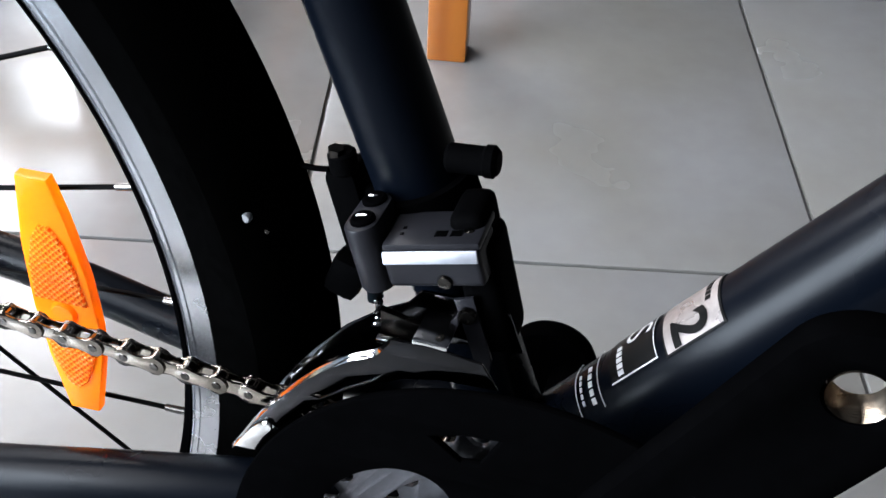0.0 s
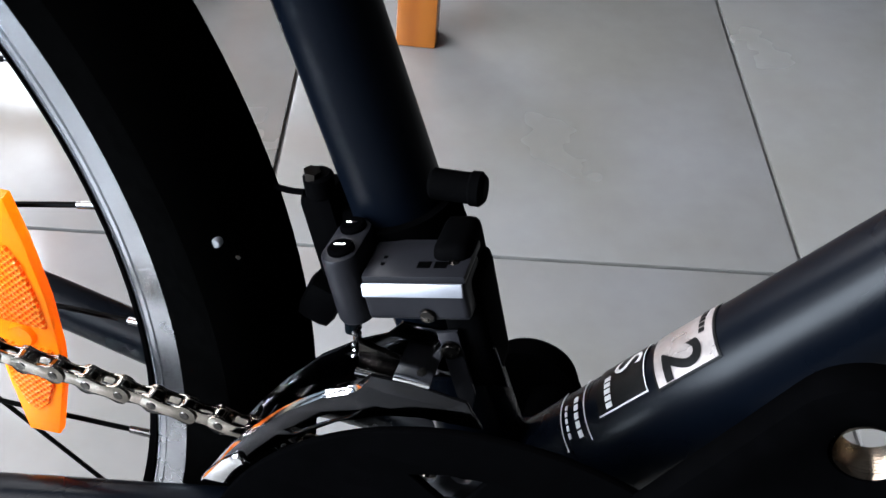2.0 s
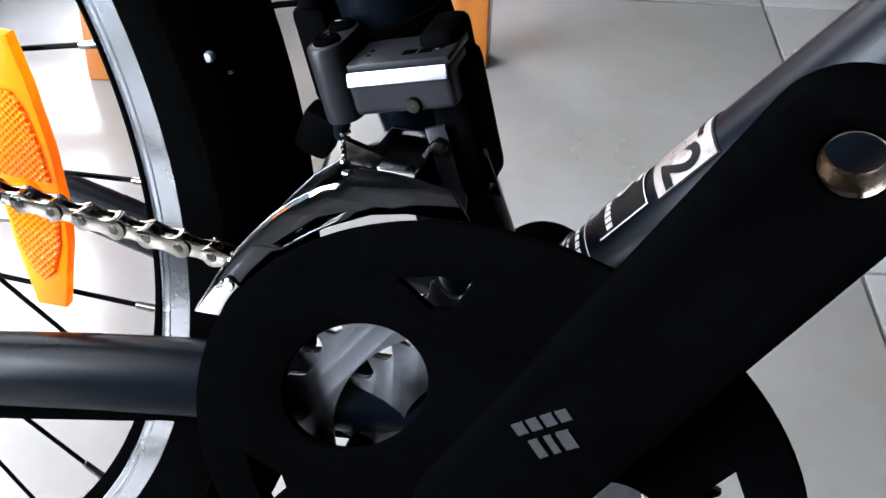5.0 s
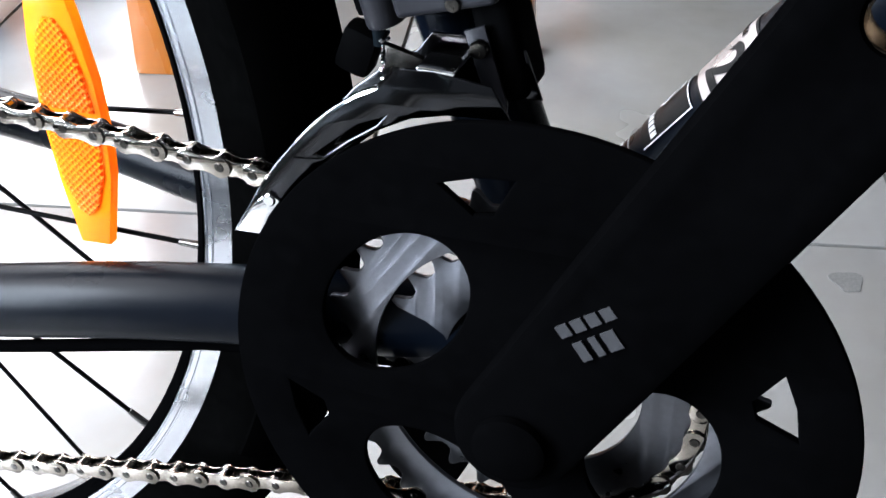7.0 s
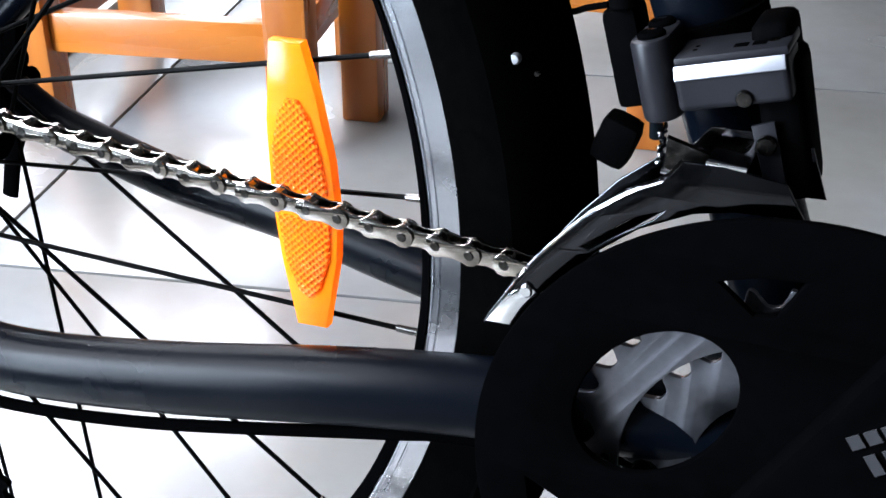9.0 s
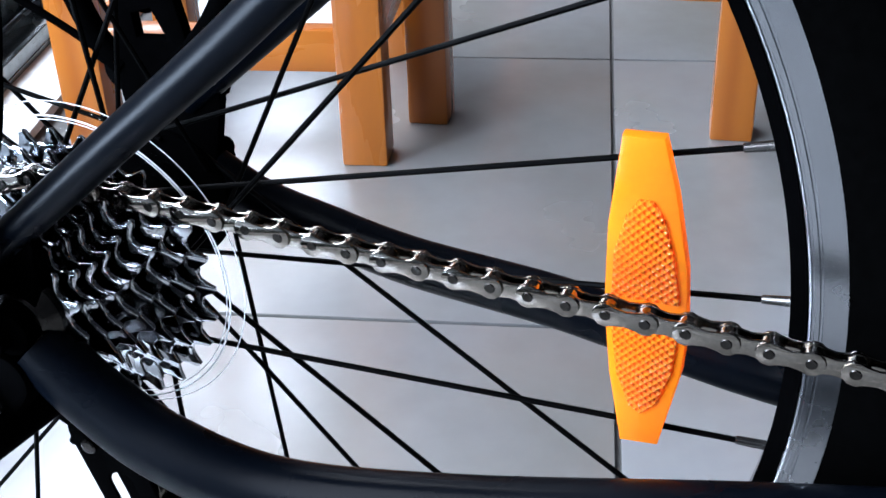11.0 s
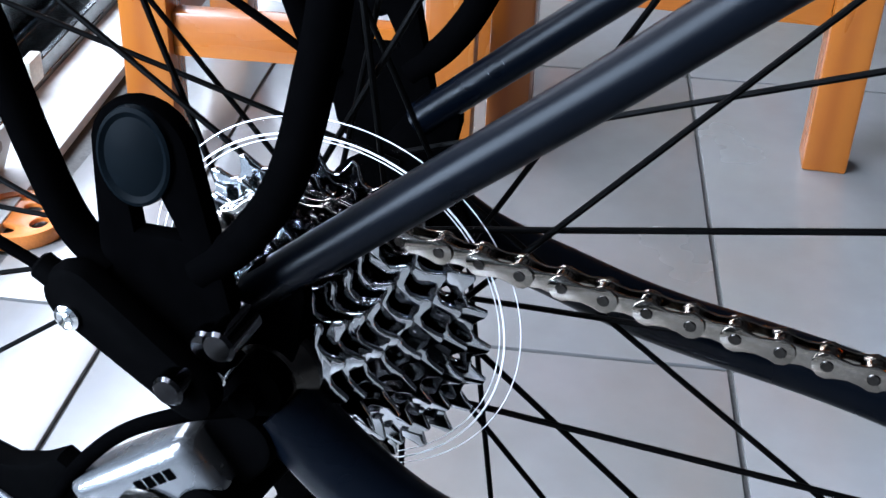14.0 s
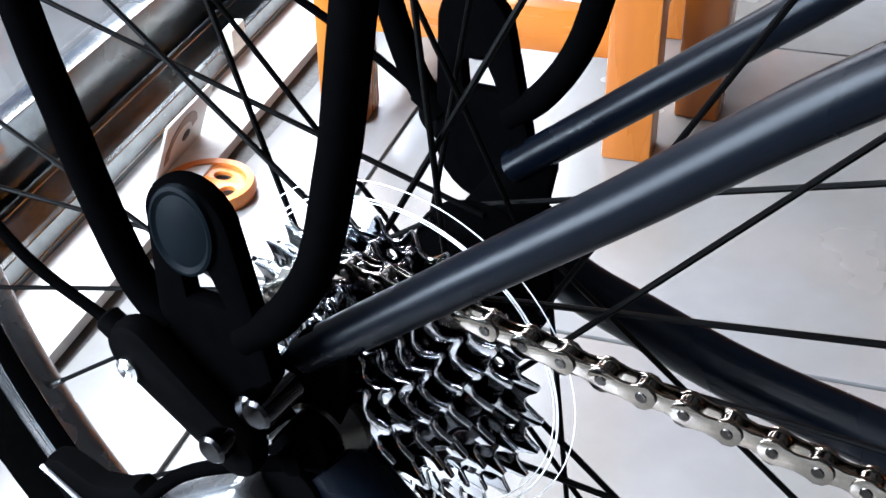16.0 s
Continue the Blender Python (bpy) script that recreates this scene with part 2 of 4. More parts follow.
def join(bm, other):
    if bm is None:
        return other
    me = bpy.data.meshes.new("tmp")
    other.to_mesh(me)
    other.free()
    bm.from_mesh(me)
    bpy.data.meshes.remove(me)
    return bm


def smooth_path(points, n=8):
    """Catmull-Rom through the points, so that a bent tube bends smoothly."""
    p = [Vector(q) for q in points]
    if len(p) < 3:
        return p
    p = [2 * p[0] - p[1]] + p + [2 * p[-1] - p[-2]]
    out = []
    for i in range(1, len(p) - 2):
        a, b, c, d = p[i - 1 : i + 3]
        for k in range(n):
            t = k / n
            out.append(0.5 * ((2 * b) + (c - a) * t + (2 * a - 5 * b + 4 * c - d) * t * t + (3 * b - a - 3 * c + d) * t**3))
    return out + [p[-2]]


def tube(points, radius, sides=20, bm=None, flat=1.0, closed=False, bend=8):
    """A round (or flattened) tube along a smooth path; radius may be a pair, from start to end."""
    path = smooth_path(points, bend)
    r0, r1 = radius if isinstance(radius, tuple) else (radius, radius)
    bm2 = bmesh.new()
    rings, side = [], None
    for i, p in enumerate(path):
        d = (path[min(i + 1, len(path) - 1)] - path[max(i - 1, 0)]).normalized()
        ref = side if side is not None else (Vector((0, 1, 0)) if abs(d.y) < 0.9 else Vector((1, 0, 0)))
        side = (ref - d * ref.dot(d)).normalized()
        up = d.cross(side)
        r = r0 + (r1 - r0) * i / max(1, len(path) - 1)
        rings.append([bm2.verts.new(p + side * (r * flat * math.cos(a)) + up * (r * math.sin(a))) for a in (2 * math.pi * k / sides for k in range(sides))])
    for a, b in zip(rings, rings[1:]):
        for k in range(sides):
            bm2.faces.new((a[k], a[(k + 1) % sides], b[(k + 1) % sides], b[k]))
    bm2.faces.new(rings[0]), bm2.faces.new(rings[-1])
    return join(bm, bm2)


def lathe(profile, steps=96, start=0.0, end=360.0, centre=(0, 0, 0), bm=None, close=False):
    """Turns a profile of (radius, y) round the y axis through the centre; angles run from +x to +z."""
    bm2 = bmesh.new()
    full = abs(end - start - 360) < 1e-6
    count = steps if full else steps + 1
    rings = []
    for i in range(count):
        a = radians(start + (end - start) * i / steps)
        rings.append([bm2.verts.new((centre[0] + r * math.cos(a), centre[1] + y, centre[2] + r * math.sin(a))) for r, y in profile])
    m = len(profile)
    for i in range(steps):
        a, b = rings[i], rings[(i + 1) % count]
        for k in range(m if close else m - 1):
            bm2.faces.new((a[k], a[(k + 1) % m], b[(k + 1) % m], b[k]))
    if not full and close:
        bm2.faces.new(rings[0]), bm2.faces.new(rings[-1])
    bmesh.ops.remove_doubles(bm2, verts=bm2.verts, dist=1e-6)
    return join(bm, bm2)


def rod(a, b, r, sides=16, bm=None, r2=None, bevel=0.0):
    """A straight cylinder between two places, with chamfered ends."""
    a, b = Vector(a), Vector(b)
    d = (b - a).normalized()
    q = d.to_track_quat("Z", "Y").to_matrix().to_4x4()
    length, r2 = (b - a).length, r2 or r
    prof = [(0, 0), (r - bevel, 0), (r, bevel), (r2, length - bevel), (r2 - bevel, length), (0, length)] if bevel else [(0, 0), (r, 0), (r2, length), (0, length)]
    bm2 = bmesh.new()
    rings = [[bm2.verts.new((rr * math.cos(2 * math.pi * k / sides), rr * math.sin(2 * math.pi * k / sides), z)) for k in range(sides)] for rr, z in prof]
    for p, s in zip(rings, rings[1:]):
        for k in range(sides):
            bm2.faces.new((p[k], p[(k + 1) % sides], s[(k + 1) % sides], s[k]))
    bmesh.ops.remove_doubles(bm2, verts=bm2.verts, dist=1e-7)
    bmesh.ops.transform(bm2, matrix=Matrix.Translation(a) @ q, verts=bm2.verts)
    return join(bm, bm2)


def plate(outlines, thick, y=0.0, bevel=0.0, offset=(0, 0)):
    """A flat plate in the bicycle's plane from closed outlines of (x, z), holes included, its middle at y."""
    cu = bpy.data.curves.new("tmp", "CURVE")
    cu.dimensions, cu.fill_mode = "2D", "BOTH"
    cu.extrude, cu.bevel_depth, cu.bevel_resolution = max(1e-5, thick / 2 - bevel), bevel, 1
    cu.offset = -bevel
    for line in outlines:
        s = cu.splines.new("POLY")
        s.points.add(len(line) - 1)
        for q, (x, z) in zip(s.points, line):
            q.co = (x + offset[0], z + offset[1], 0, 1)
        s.use_cyclic_u = True
    ob = bpy.data.objects.new("tmp", cu)
    me = bpy.data.meshes.new_from_object(ob)
    bm = bmesh.new()
    bm.from_mesh(me)
    bpy.data.objects.remove(ob), bpy.data.curves.remove(cu), bpy.data.meshes.remove(me)
    bmesh.ops.remove_doubles(bm, verts=bm.verts, dist=1e-6)
    bmesh.ops.transform(bm, matrix=Matrix.Translation((0, y, 0)) @ pose(0, 0, 0, 90), verts=bm.verts)
    return bm


def circle(r, n=48, cx=0.0, cz=0.0, rz=None, turn=0.0):
    rz = rz or r
    c, s = math.cos(radians(turn)), math.sin(radians(turn))
    pts = [(r * math.cos(2 * math.pi * k / n), rz * math.sin(2 * math.pi * k / n)) for k in range(n)]
    return [(cx + x * c - z * s, cz + x * s + z * c) for x, z in pts]


def capsule(a, b, ra, rb, n=12):
    """The outline round two circles."""
    a, b = Vector(a), Vector(b)
    d = b - a
    t = math.atan2(d.y, d.x)
    out = [(a.x + ra * math.cos(t + math.pi / 2 + math.pi * k / n), a.y + ra * math.sin(t + math.pi / 2 + math.pi * k / n)) for k in range(n + 1)]
    return out + [(b.x + rb * math.cos(t - math.pi / 2 + math.pi * k / n), b.y + rb * math.sin(t - math.pi / 2 + math.pi * k / n)) for k in range(n + 1)]


def cog_outline(teeth, tip=0.0032, root=0.0030, lean=0.0):
    """A sprocket's toothed edge for the half-inch chain."""
    r, out = 0.0127 * teeth / (2 * math.pi), []
    for k in range(teeth):
        a0 = 2 * math.pi * k / teeth
        w = 2 * math.pi / teeth
        for f, rad in ((0.0, r - root), (0.17, r - root * 0.85), (0.3, r - root * 0.1), (0.40, r + tip * 0.75), (0.46 + lean, r + tip), (0.54 + lean, r + tip), (0.6, r + tip * 0.75), (0.7, r - root * 0.1), (0.83, r - root * 0.85)):
            out.append((rad * math.cos(a0 + f * w), rad * math.sin(a0 + f * w)))
    return out


def thing(name, label, category, at=(0, 0, 0), group="", kind=""):
    ob = new(name)
    ob.location = at
    return tagged(ob, label, category, group, kind)


# ---- the shop ----
GAP = 0.0022                     # half a joint
SIZE = 0.488
base = part("ground", box(60, 60, 0.2, pose(0, 0, -0.14)), PAVING, smooth=False)
tagged(base, "grey paved ground outside the shop", "ground", kind="structure")

floor = part("floor", box(9.0, 8.0, 0.04, pose(*shop(3.75, 1.0, -0.024), 0, 0, TURN)), GROUT, smooth=False)
tagged(floor, "grey glazed floor tiles with thin dark joints", "floor", kind="structure")
SIZE_V = 0.585                   # the tiles are longer away from the camera
LAY = Matrix.Translation((0.118, 0.469, 0)) @ pose(0, 0, 0, 0, 0, 14.2)


def on_floor(u, v):
    """A place in the tiles' own axes, from the joint of four tiles."""
    return LAY @ pose(u, v, 0)


tile_mesh = mesh("tile", box(SIZE - 2 * GAP, SIZE_V - 2 * GAP, 0.006, pose(0, 0, -0.003), 0.0012), TILE)
for i in range(-1, 14):
    for j in range(-4, 6):
        part("tile", tile_mesh, None, floor, at=on_floor((i + 0.5) * SIZE, (j + 0.5) * SIZE_V) @ pose(0, 0, 0, 0, 0, random.choice((0, 180)) + random.uniform(-0.05, 0.05)))
narrow = mesh("tile", box(0.128 - 2 * GAP, SIZE_V - 2 * GAP, 0.006, pose(0, 0, -0.003), 0.0012), TILE)
for j in range(-4, 6):
    part("tile", narrow, None, floor, at=on_floor(-SIZE - 0.064, (j + 0.5) * SIZE_V))


def wall(name, u, v, su, sv, h, mat, label, z=0.0):
    ob = part(name, box(su, sv, h, pose(*shop(u, v, z + h / 2), 0, 0, TURN)), mat, smooth=False)
    return tagged(ob, label, "wall", kind="structure")


# unseen walls and ceiling, nearly black so the bike's dark parts reflect little
wall("wall_north", 3.2, 4.6, 8.4, 0.15, 3.0, WALL, "unseen dark back wall, added to close off light")
wall("wall_south", 3.2, -2.6, 8.4, 0.15, 3.0, WALL, "unseen dark wall behind the camera, added to keep reflections black")
wall("wall_east", 7.4, 1.0, 0.15, 7.2, 3.0, WALL, "unseen dark side wall, added to close off light")
wall("wall_west_lintel", -0.95, 1.0, 0.2, 7.2, 0.64, WALL, "unseen dark wall added over the glazed shopfront", 2.36)
ceiling = part("ceiling", box(8.6, 7.5, 0.12, pose(*shop(3.2, 1.0, 3.06), 0, 0, TURN)), CEIL, smooth=False)
tagged(ceiling, "unseen dark ceiling, added to close off light", "ceiling", kind="structure")

# the glazed shopfront: plinth, sliding track, glass
FU = -0.630                       # the plinth's inner face
plinth = part("threshold", box(0.19, 7.2, 0.012, pose(*shop(FU - 0.095, 1.0, 0.006), 0, 0, TURN), 0.003), PLINTH)
tagged(plinth, "pale stone threshold under the shopfront glass", "threshold", kind="structure")


def shopfront():
    f = thing("shopfront_window", "aluminium sliding shopfront with large clear panes", "window", shop(FU - 0.12, 1.0, 0.012), kind="structure")
    loc = pose(0, 0, 0, 0, 0, TURN)
    prof = None
    for x0, w, z0, h in ((0.0, 0.10, 0.004, 0.008), (0.045, 0.008, 0.016, 0.022), (0.004, 0.008, 0.016, 0.022), (-0.04, 0.008, 0.016, 0.022)):
        prof = box(w, 7.1, h, loc @ pose(x0, 0, z0), 0.001, prof, 1)
    part("track", prof, ALU_TRACK, f)
    for x0, y0 in ((0.022, -2.2), (-0.018, -0.62), (0.022, 0.96), (-0.018, 2.54)):
        part("bottom_rail", box(0.026, 1.62, 0.07, loc @ pose(x0, y0, 0.058), 0.003), ALU_TRACK, f)
        p = part("pane", box(0.006, 1.56, 2.24, loc @ pose(x0, y0, 1.215)), GLASS, f, smooth=False)
        p.visible_shadow = False
        for s in (-0.79, 0.79):
            part("stile", box(0.026, 0.05, 2.26, loc @ pose(x0, y0 + s, 1.22), 0.002), ALU_TRACK, f)
    part("latch", box(0.012, 0.034, 0.03, loc @ pose(0.052, -0.62, 0.03), 0.002), PALE, f, "pale plastic guide block")
    return f


shopfront()


def stool(name_group, corners, rail_z, rail_h, label, leg=0.048, height=0.74):
    """A square pine stool: four legs, stretchers all round, a slatted top. corners: left and right front leg."""
    (ax, ay), (bx, by) = corners
    d = Vector((bx - ax, by - ay, 0)).normalized()
    n = Vector((-d.y, d.x, 0))
    a, b = Vector((ax, ay, 0)), Vector((bx, by, 0))
    w = (b - a).length
    rot = math.degrees(math.atan2(d.y, d.x))
    s = thing("stool", label, "stool", a + d * w / 2 + n * w / 2, name_group)
    leg_mesh = mesh("leg", box(leg, leg, height, pose(0, 0, height / 2), 0.004), WOOD)
    for i in (-0.5, 0.5):
        for j in (-0.5, 0.5):
            part("leg", leg_mesh, None, s, at=Matrix.Translation(d * i * w + n * j * w) @ pose(0, 0, 0, 0, 0, rot + 90 * (i > 0)))
    long_mesh = mesh("stretcher", box(w - leg, 0.024, rail_h, Matrix(), 0.003), WOOD_RAIL)
    apron_mesh = mesh("apron", box(w - leg, 0.022, 0.06, Matrix(), 0.003), WOOD_RAIL)
    for k in range(4):
        r = pose(0, 0, 0, 0, 0, rot + 90 * k)
        part("stretcher", long_mesh, None, s, at=r @ pose(0, w / 2, rail_z + rail_h / 2))
        part("apron", apron_mesh, None, s, at=r @ pose(0, w / 2, height - 0.032))
    slat = mesh("slat", box(w + 0.07, 0.068, 0.022, Matrix(), 0.004), WOOD_RAIL)
    for k in range(5):
        part("slat", slat, None, s, at=pose(0, 0, 0, 0, 0, rot) @ pose(0, (k - 2) * (w + 0.05) / 5, height + 0.011))
    return s


stool("pine stools behind the bicycle", ((-0.492, 0.628), (-0.207, 0.701)), 0.100, 0.045, "tall orange varnished pine stool with a low stretcher")


def pine_table():
    """A pine table: four legs, a stretcher along the front and the back, a boarded top."""
    a, b = Vector((-0.179, 0.815, 0)), Vector((0.146, 0.871, 0))
    d = (b - a).normalized()
    n = Vector((-d.y, d.x, 0))
    w, deep, leg, height = (b - a).length, 0.95, 0.045, 0.74
    rot = math.degrees(math.atan2(d.y, d.x))
    o = thing("table", "orange varnished pine table with a low front stretcher", "table", a + d * w / 2 + n * deep / 2)
    leg_mesh = mesh("leg", box(leg, leg, height, pose(0, 0, height / 2), 0.004), WOOD)
    for i in (-0.5, 0.5):
        for j in (-0.5, 0.5):
            part("leg", leg_mesh, None, o, at=Matrix.Translation(d * i * w + n * j * deep) @ pose(0, 0, 0, 0, 0, rot))
    rail = mesh("stretcher", box(w - leg, 0.024, 0.06, Matrix(), 0.003), WOOD_RAIL)
    board = mesh("board", box(w + 0.06, 0.095, 0.022, Matrix(), 0.004), WOOD_RAIL)
    r = pose(0, 0, 0, 0, 0, rot)
    for j in (-0.5, 0.5):
        part("stretcher", rail, None, o, at=r @ pose(0, deep * j, 0.180))
        part("stretcher", rail, None, o, at=r @ pose(0, deep * j, height - 0.032))
    for k in range(10):
        part("board", board, None, o, at=r @ pose(0, (k - 4.5) * 0.1, height + 0.011))


pine_table()

# ---- the bicycle ----
AXLE, BB = Vector((0, 0, 0.333)), Vector((0.420, 0, 0.294))
bike = thing("bicycle", "matt dark slate city bicycle with mudguard, rack and amber reflector", "bicycle", (0.0105, 0, 0.0015))

# frame tubes
part("seat_tube", tube([(0.4165, 0, 0.30), (0.4165 - 0.372 * 0.36, 0, 0.66)], 0.0160, 32), FRAME, bike)
part("down_tube", tube([(0.418, 0, 0.312), (0.418 + 0.62 * 0.42, 0, 0.312 + 0.8 * 0.42)], 0.0225, 32, flat=0.95), FRAME, bike)
part("bottom_bracket_shell", lathe([(0, -0.036), (0.0235, -0.036), (0.0245, -0.034), (0.0245, 0.034), (0.0235, 0.036), (0, 0.036)], 48, centre=BB), FRAME, bike)
for s, nm in ((-1, "right"), (1, "left")):
    cs = [(0.402, s * 0.024, 0.300), (0.345, s * 0.036, 0.302), (0.27, s * 0.051, 0.299 if s < 0 else 0.284), (0.17, s * 0.060, 0.282 if s < 0 else 0.295),
          (0.10, s * 0.066, 0.276 if s < 0 else 0.299), (0.055, s * 0.068, 0.287 if s < 0 else 0.308), (0.026, s * 0.067, 0.303 if s < 0 else 0.317), (0.004, s * 0.066, 0.322 if s < 0 else 0.330)]
    part("chainstay", tube(cs, (0.0165, 0.0135) if s < 0 else (0.0125, 0.011), 24, flat=0.85), FRAME, bike)
    ss = [(-0.004, s * 0.066, 0.3625), (0.058, s * 0.066, 0.4155), (0.095, s * 0.066, 0.447), (0.15, s * 0.066, 0.4945), (0.22, s * 0.055, 0.540), (0.29, s * 0.03, 0.60), (0.32, s * 0.02, 0.63)]
    part("seatstay", tube(ss, (0.0068, 0.0074), 24), FRAME, bike)
    # flat dropout with eyelets
    out = capsule((0.004, 0.366), (-0.012, 0.328), 0.010, 0.019)
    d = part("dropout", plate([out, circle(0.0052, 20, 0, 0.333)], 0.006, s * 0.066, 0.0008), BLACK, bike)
    part("axle_nut", lathe([(0, 0), (0.0085, 0), (0.0095, 0.0015), (0.0095, 0.008), (0.006, 0.010), (0.0048, 0.010), (0.0048, 0.016), (0, 0.017)] if s > 0 else
                           [(0, 0), (0.0085, 0), (0.0095, -0.0015), (0.0095, -0.008), (0.006, -0.010), (0.0048, -0.010), (0.0048, -0.016), (0, -0.017)], 12, centre=(0, s * 0.069, 0.333)), BLACK, bike)
part("brake_bridge", tube([(0.30, -0.03, 0.602), (0.30, 0.03, 0.602)], 0.007, 16), FRAME, bike)

# wheel
RIM = [(0.2670, -0.006), (0.2690, -0.0095), (0.2715, -0.0115), (0.2735, -0.0122), (0.2738, -0.0115), (0.2745, -0.0115), (0.2748, -0.0124), (0.2762, -0.0124),
       (0.2765, -0.0117), (0.2772, -0.0117), (0.2775, -0.0124), (0.2850, -0.0122), (0.2858, -0.0112), (0.2855, -0.0100), (0.2790, -0.0098), (0.2780, 0)]
RIM = RIM + [(r, -y) for r, y in reversed(RIM[:-1])]
rim = part("rim", lathe(RIM, 180, centre=AXLE, close=True), ALLOY, bike, "silver alloy rim with black inner edge")
part("rim_band", lathe([(0.2663, -0.0062), (0.2686, -0.0099), (0.2712, -0.0121), (0.2722, -0.0125), (0.2722, -0.011), (0.267, -0.005)], 180, centre=AXLE, close=True), BLACK, rim)
tyre_profile = [(0.283, -0.0105), (0.292, -0.0165), (0.303, -0.0205), (0.313, -0.0205), (0.3215, -0.016), (0.3275, -0.010), (0.3318, 0), (0.3275, 0.010), (0.3215, 0.016),
                (0.313, 0.0205), (0.303, 0.0205), (0.292, 0.0165), (0.283, 0.0105)]
tyre = part("tyre", lathe(tyre_profile, 180, centre=AXLE), RUBBER, bike)
block = mesh("tread_block", box(0.0055, 0.008, 0.0030, Matrix(), 0.0006, seg=1), RUBBER)
for k in range(130):
    for row, (rr, yy, tilt) in enumerate(((0.3292, -0.0048, 20), (0.3292, 0.0048, -20))):
        a = 360 * (k + 0.5 * row) / 130
        part("tread_block", block, None, tyre, at=Matrix.Translation(AXLE) @ pose(0, 0, 0, 0, -a, 0) @ pose(rr, yy, 0, 0, 90, 0) @ pose(0, 0, 0, tilt, 0, 20 * (1 if row else -1)))
hub_profile = [(0.0, -0.052), (0.006, -0.052), (0.010, -0.024), (0.0300, -0.0238), (0.0308, -0.0225), (0.0300, -0.0210), (0.016, -0.018), (0.013, -0.004), (0.013, 0.020),
               (0.017, 0.032), (0.0300, 0.0335), (0.0308, 0.035), (0.0300, 0.0365), (0.010, 0.038), (0.006, 0.058), (0, 0.058)]
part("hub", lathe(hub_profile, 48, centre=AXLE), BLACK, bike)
SPOKES, FIRST = 28, 4.1
nipple_mesh = mesh("nipple", rod((0, 0, 0), (-0.011, 0, 0), 0.0019, 10, r2=0.0016, bevel=0.0003), NIPPLE)
for k in range(SPOKES):
    a = FIRST + 360 * k / SPOKES
    right = k % 2 == 1           # this one goes to the drive-side flange
    lead = (1 if (k // 2) % 2 else -1) * (-1 if right else 1)
    swing = a + lead * 72
    rimp = AXLE + Vector((0.2668 * math.cos(radians(a)), -0.002 if right else 0.002, 0.2668 * math.sin(radians(a))))
    fl = (-0.0245 if (k // 2) % 2 else -0.0205) if right else (0.0375 if lead > 0 else 0.0325)
    hubp = AXLE + Vector((0.0275 * math.cos(radians(swing)), fl, 0.0275 * math.sin(radians(swing))))
    d = (hubp - rimp).normalized()
    part("spoke", rod(rimp + d * 0.002, hubp, 0.00112, 8), SPOKE, rim)
    q = Matrix.Translation(rimp) @ (-d).to_track_quat("X", "Z").to_matrix().to_4x4()
    part("nipple", nipple_mesh, None, rim, at=q)

# amber reflector clipped between the spokes
RC = Vector((0.2190, -0.0115, 0.3530))


def reflector():
    body = [(-0.0115, 0.0655), (0.0030, 0.0660), (0.0085, 0.045), (0.0140, 0.015), (0.0158, -0.012), (0.0148, -0.030), (0.0080, -0.0660), (-0.0065, -0.0670),
            (-0.0120, -0.035), (-0.0150, -0.005), (-0.0150, 0.030)]
    top = [(-0.0045, 0.042), (0.0005, 0.042), (0.0050, 0.035), (0.0092, 0.020), (0.0122, 0.001), (-0.0122, 0.001), (-0.0120, 0.020), (-0.0085, 0.035)]
    low = [(0.0125, -0.012), (0.0112, -0.030), (0.0060, -0.046), (0.0010, -0.051), (-0.0035, -0.048), (-0.0088, -0.034), (-0.0118, -0.012)]
    m = Matrix.Translation(RC) @ Matrix.Diagonal((0.95, 1, 0.92, 1))
    r = part("spoke_reflector", plate([body], 0.0060, 0, 0.0012), AMBER, rim, "translucent amber plastic wheel reflector", at=m)
    part("prism_field", plate([top], 0.0030, -0.0030, 0.0006), AMBER_CELLS, rim, at=m)
    part("prism_field", plate([low], 0.0030, -0.0030, 0.0006), AMBER_CELLS, rim, at=m)
    part("reflector_clip", lathe([(0, -0.0055), (0.0052, -0.0050), (0.0062, -0.0036), (0.0066, -0.002)], 24), AMBER, rim, at=m @ pose(0, 0, -0.006))
    return r


reflector()

# mudguard
GUARD = [(0.3110, -0.0275), (0.3170, -0.0250), (0.3240, -0.0180), (0.3298, -0.0100), (0.3338, 0.0), (0.3298, 0.0100), (0.3240, 0.0180), (0.3170, 0.0250), (0.3110, 0.0275)]
GUARD = GUARD + [(r + 0.0015, y * 1.03) for r, y in reversed(GUARD)]
mudguard = part("mudguard", lathe(GUARD, 120, -24, 188, AXLE, close=True), MUDGUARD, bike, "matt black plastic rear mudguard")
mb = AXLE + Vector((0.3080, -0.0222, 0.0905))
part("rivet", lathe([(0, -0.0016), (0.0016, -0.0014), (0.0022, -0.0004), (0.0022, 0.0010)], 20, centre=mb), SATIN, mudguard)
part("rivet", lathe([(0, -0.0006), (0.0009, -0.0005), (0.0010, 0.0004)], 12, centre=mb + Vector((0.008, -0.0003, -0.004))), DARKPIN, mudguard)

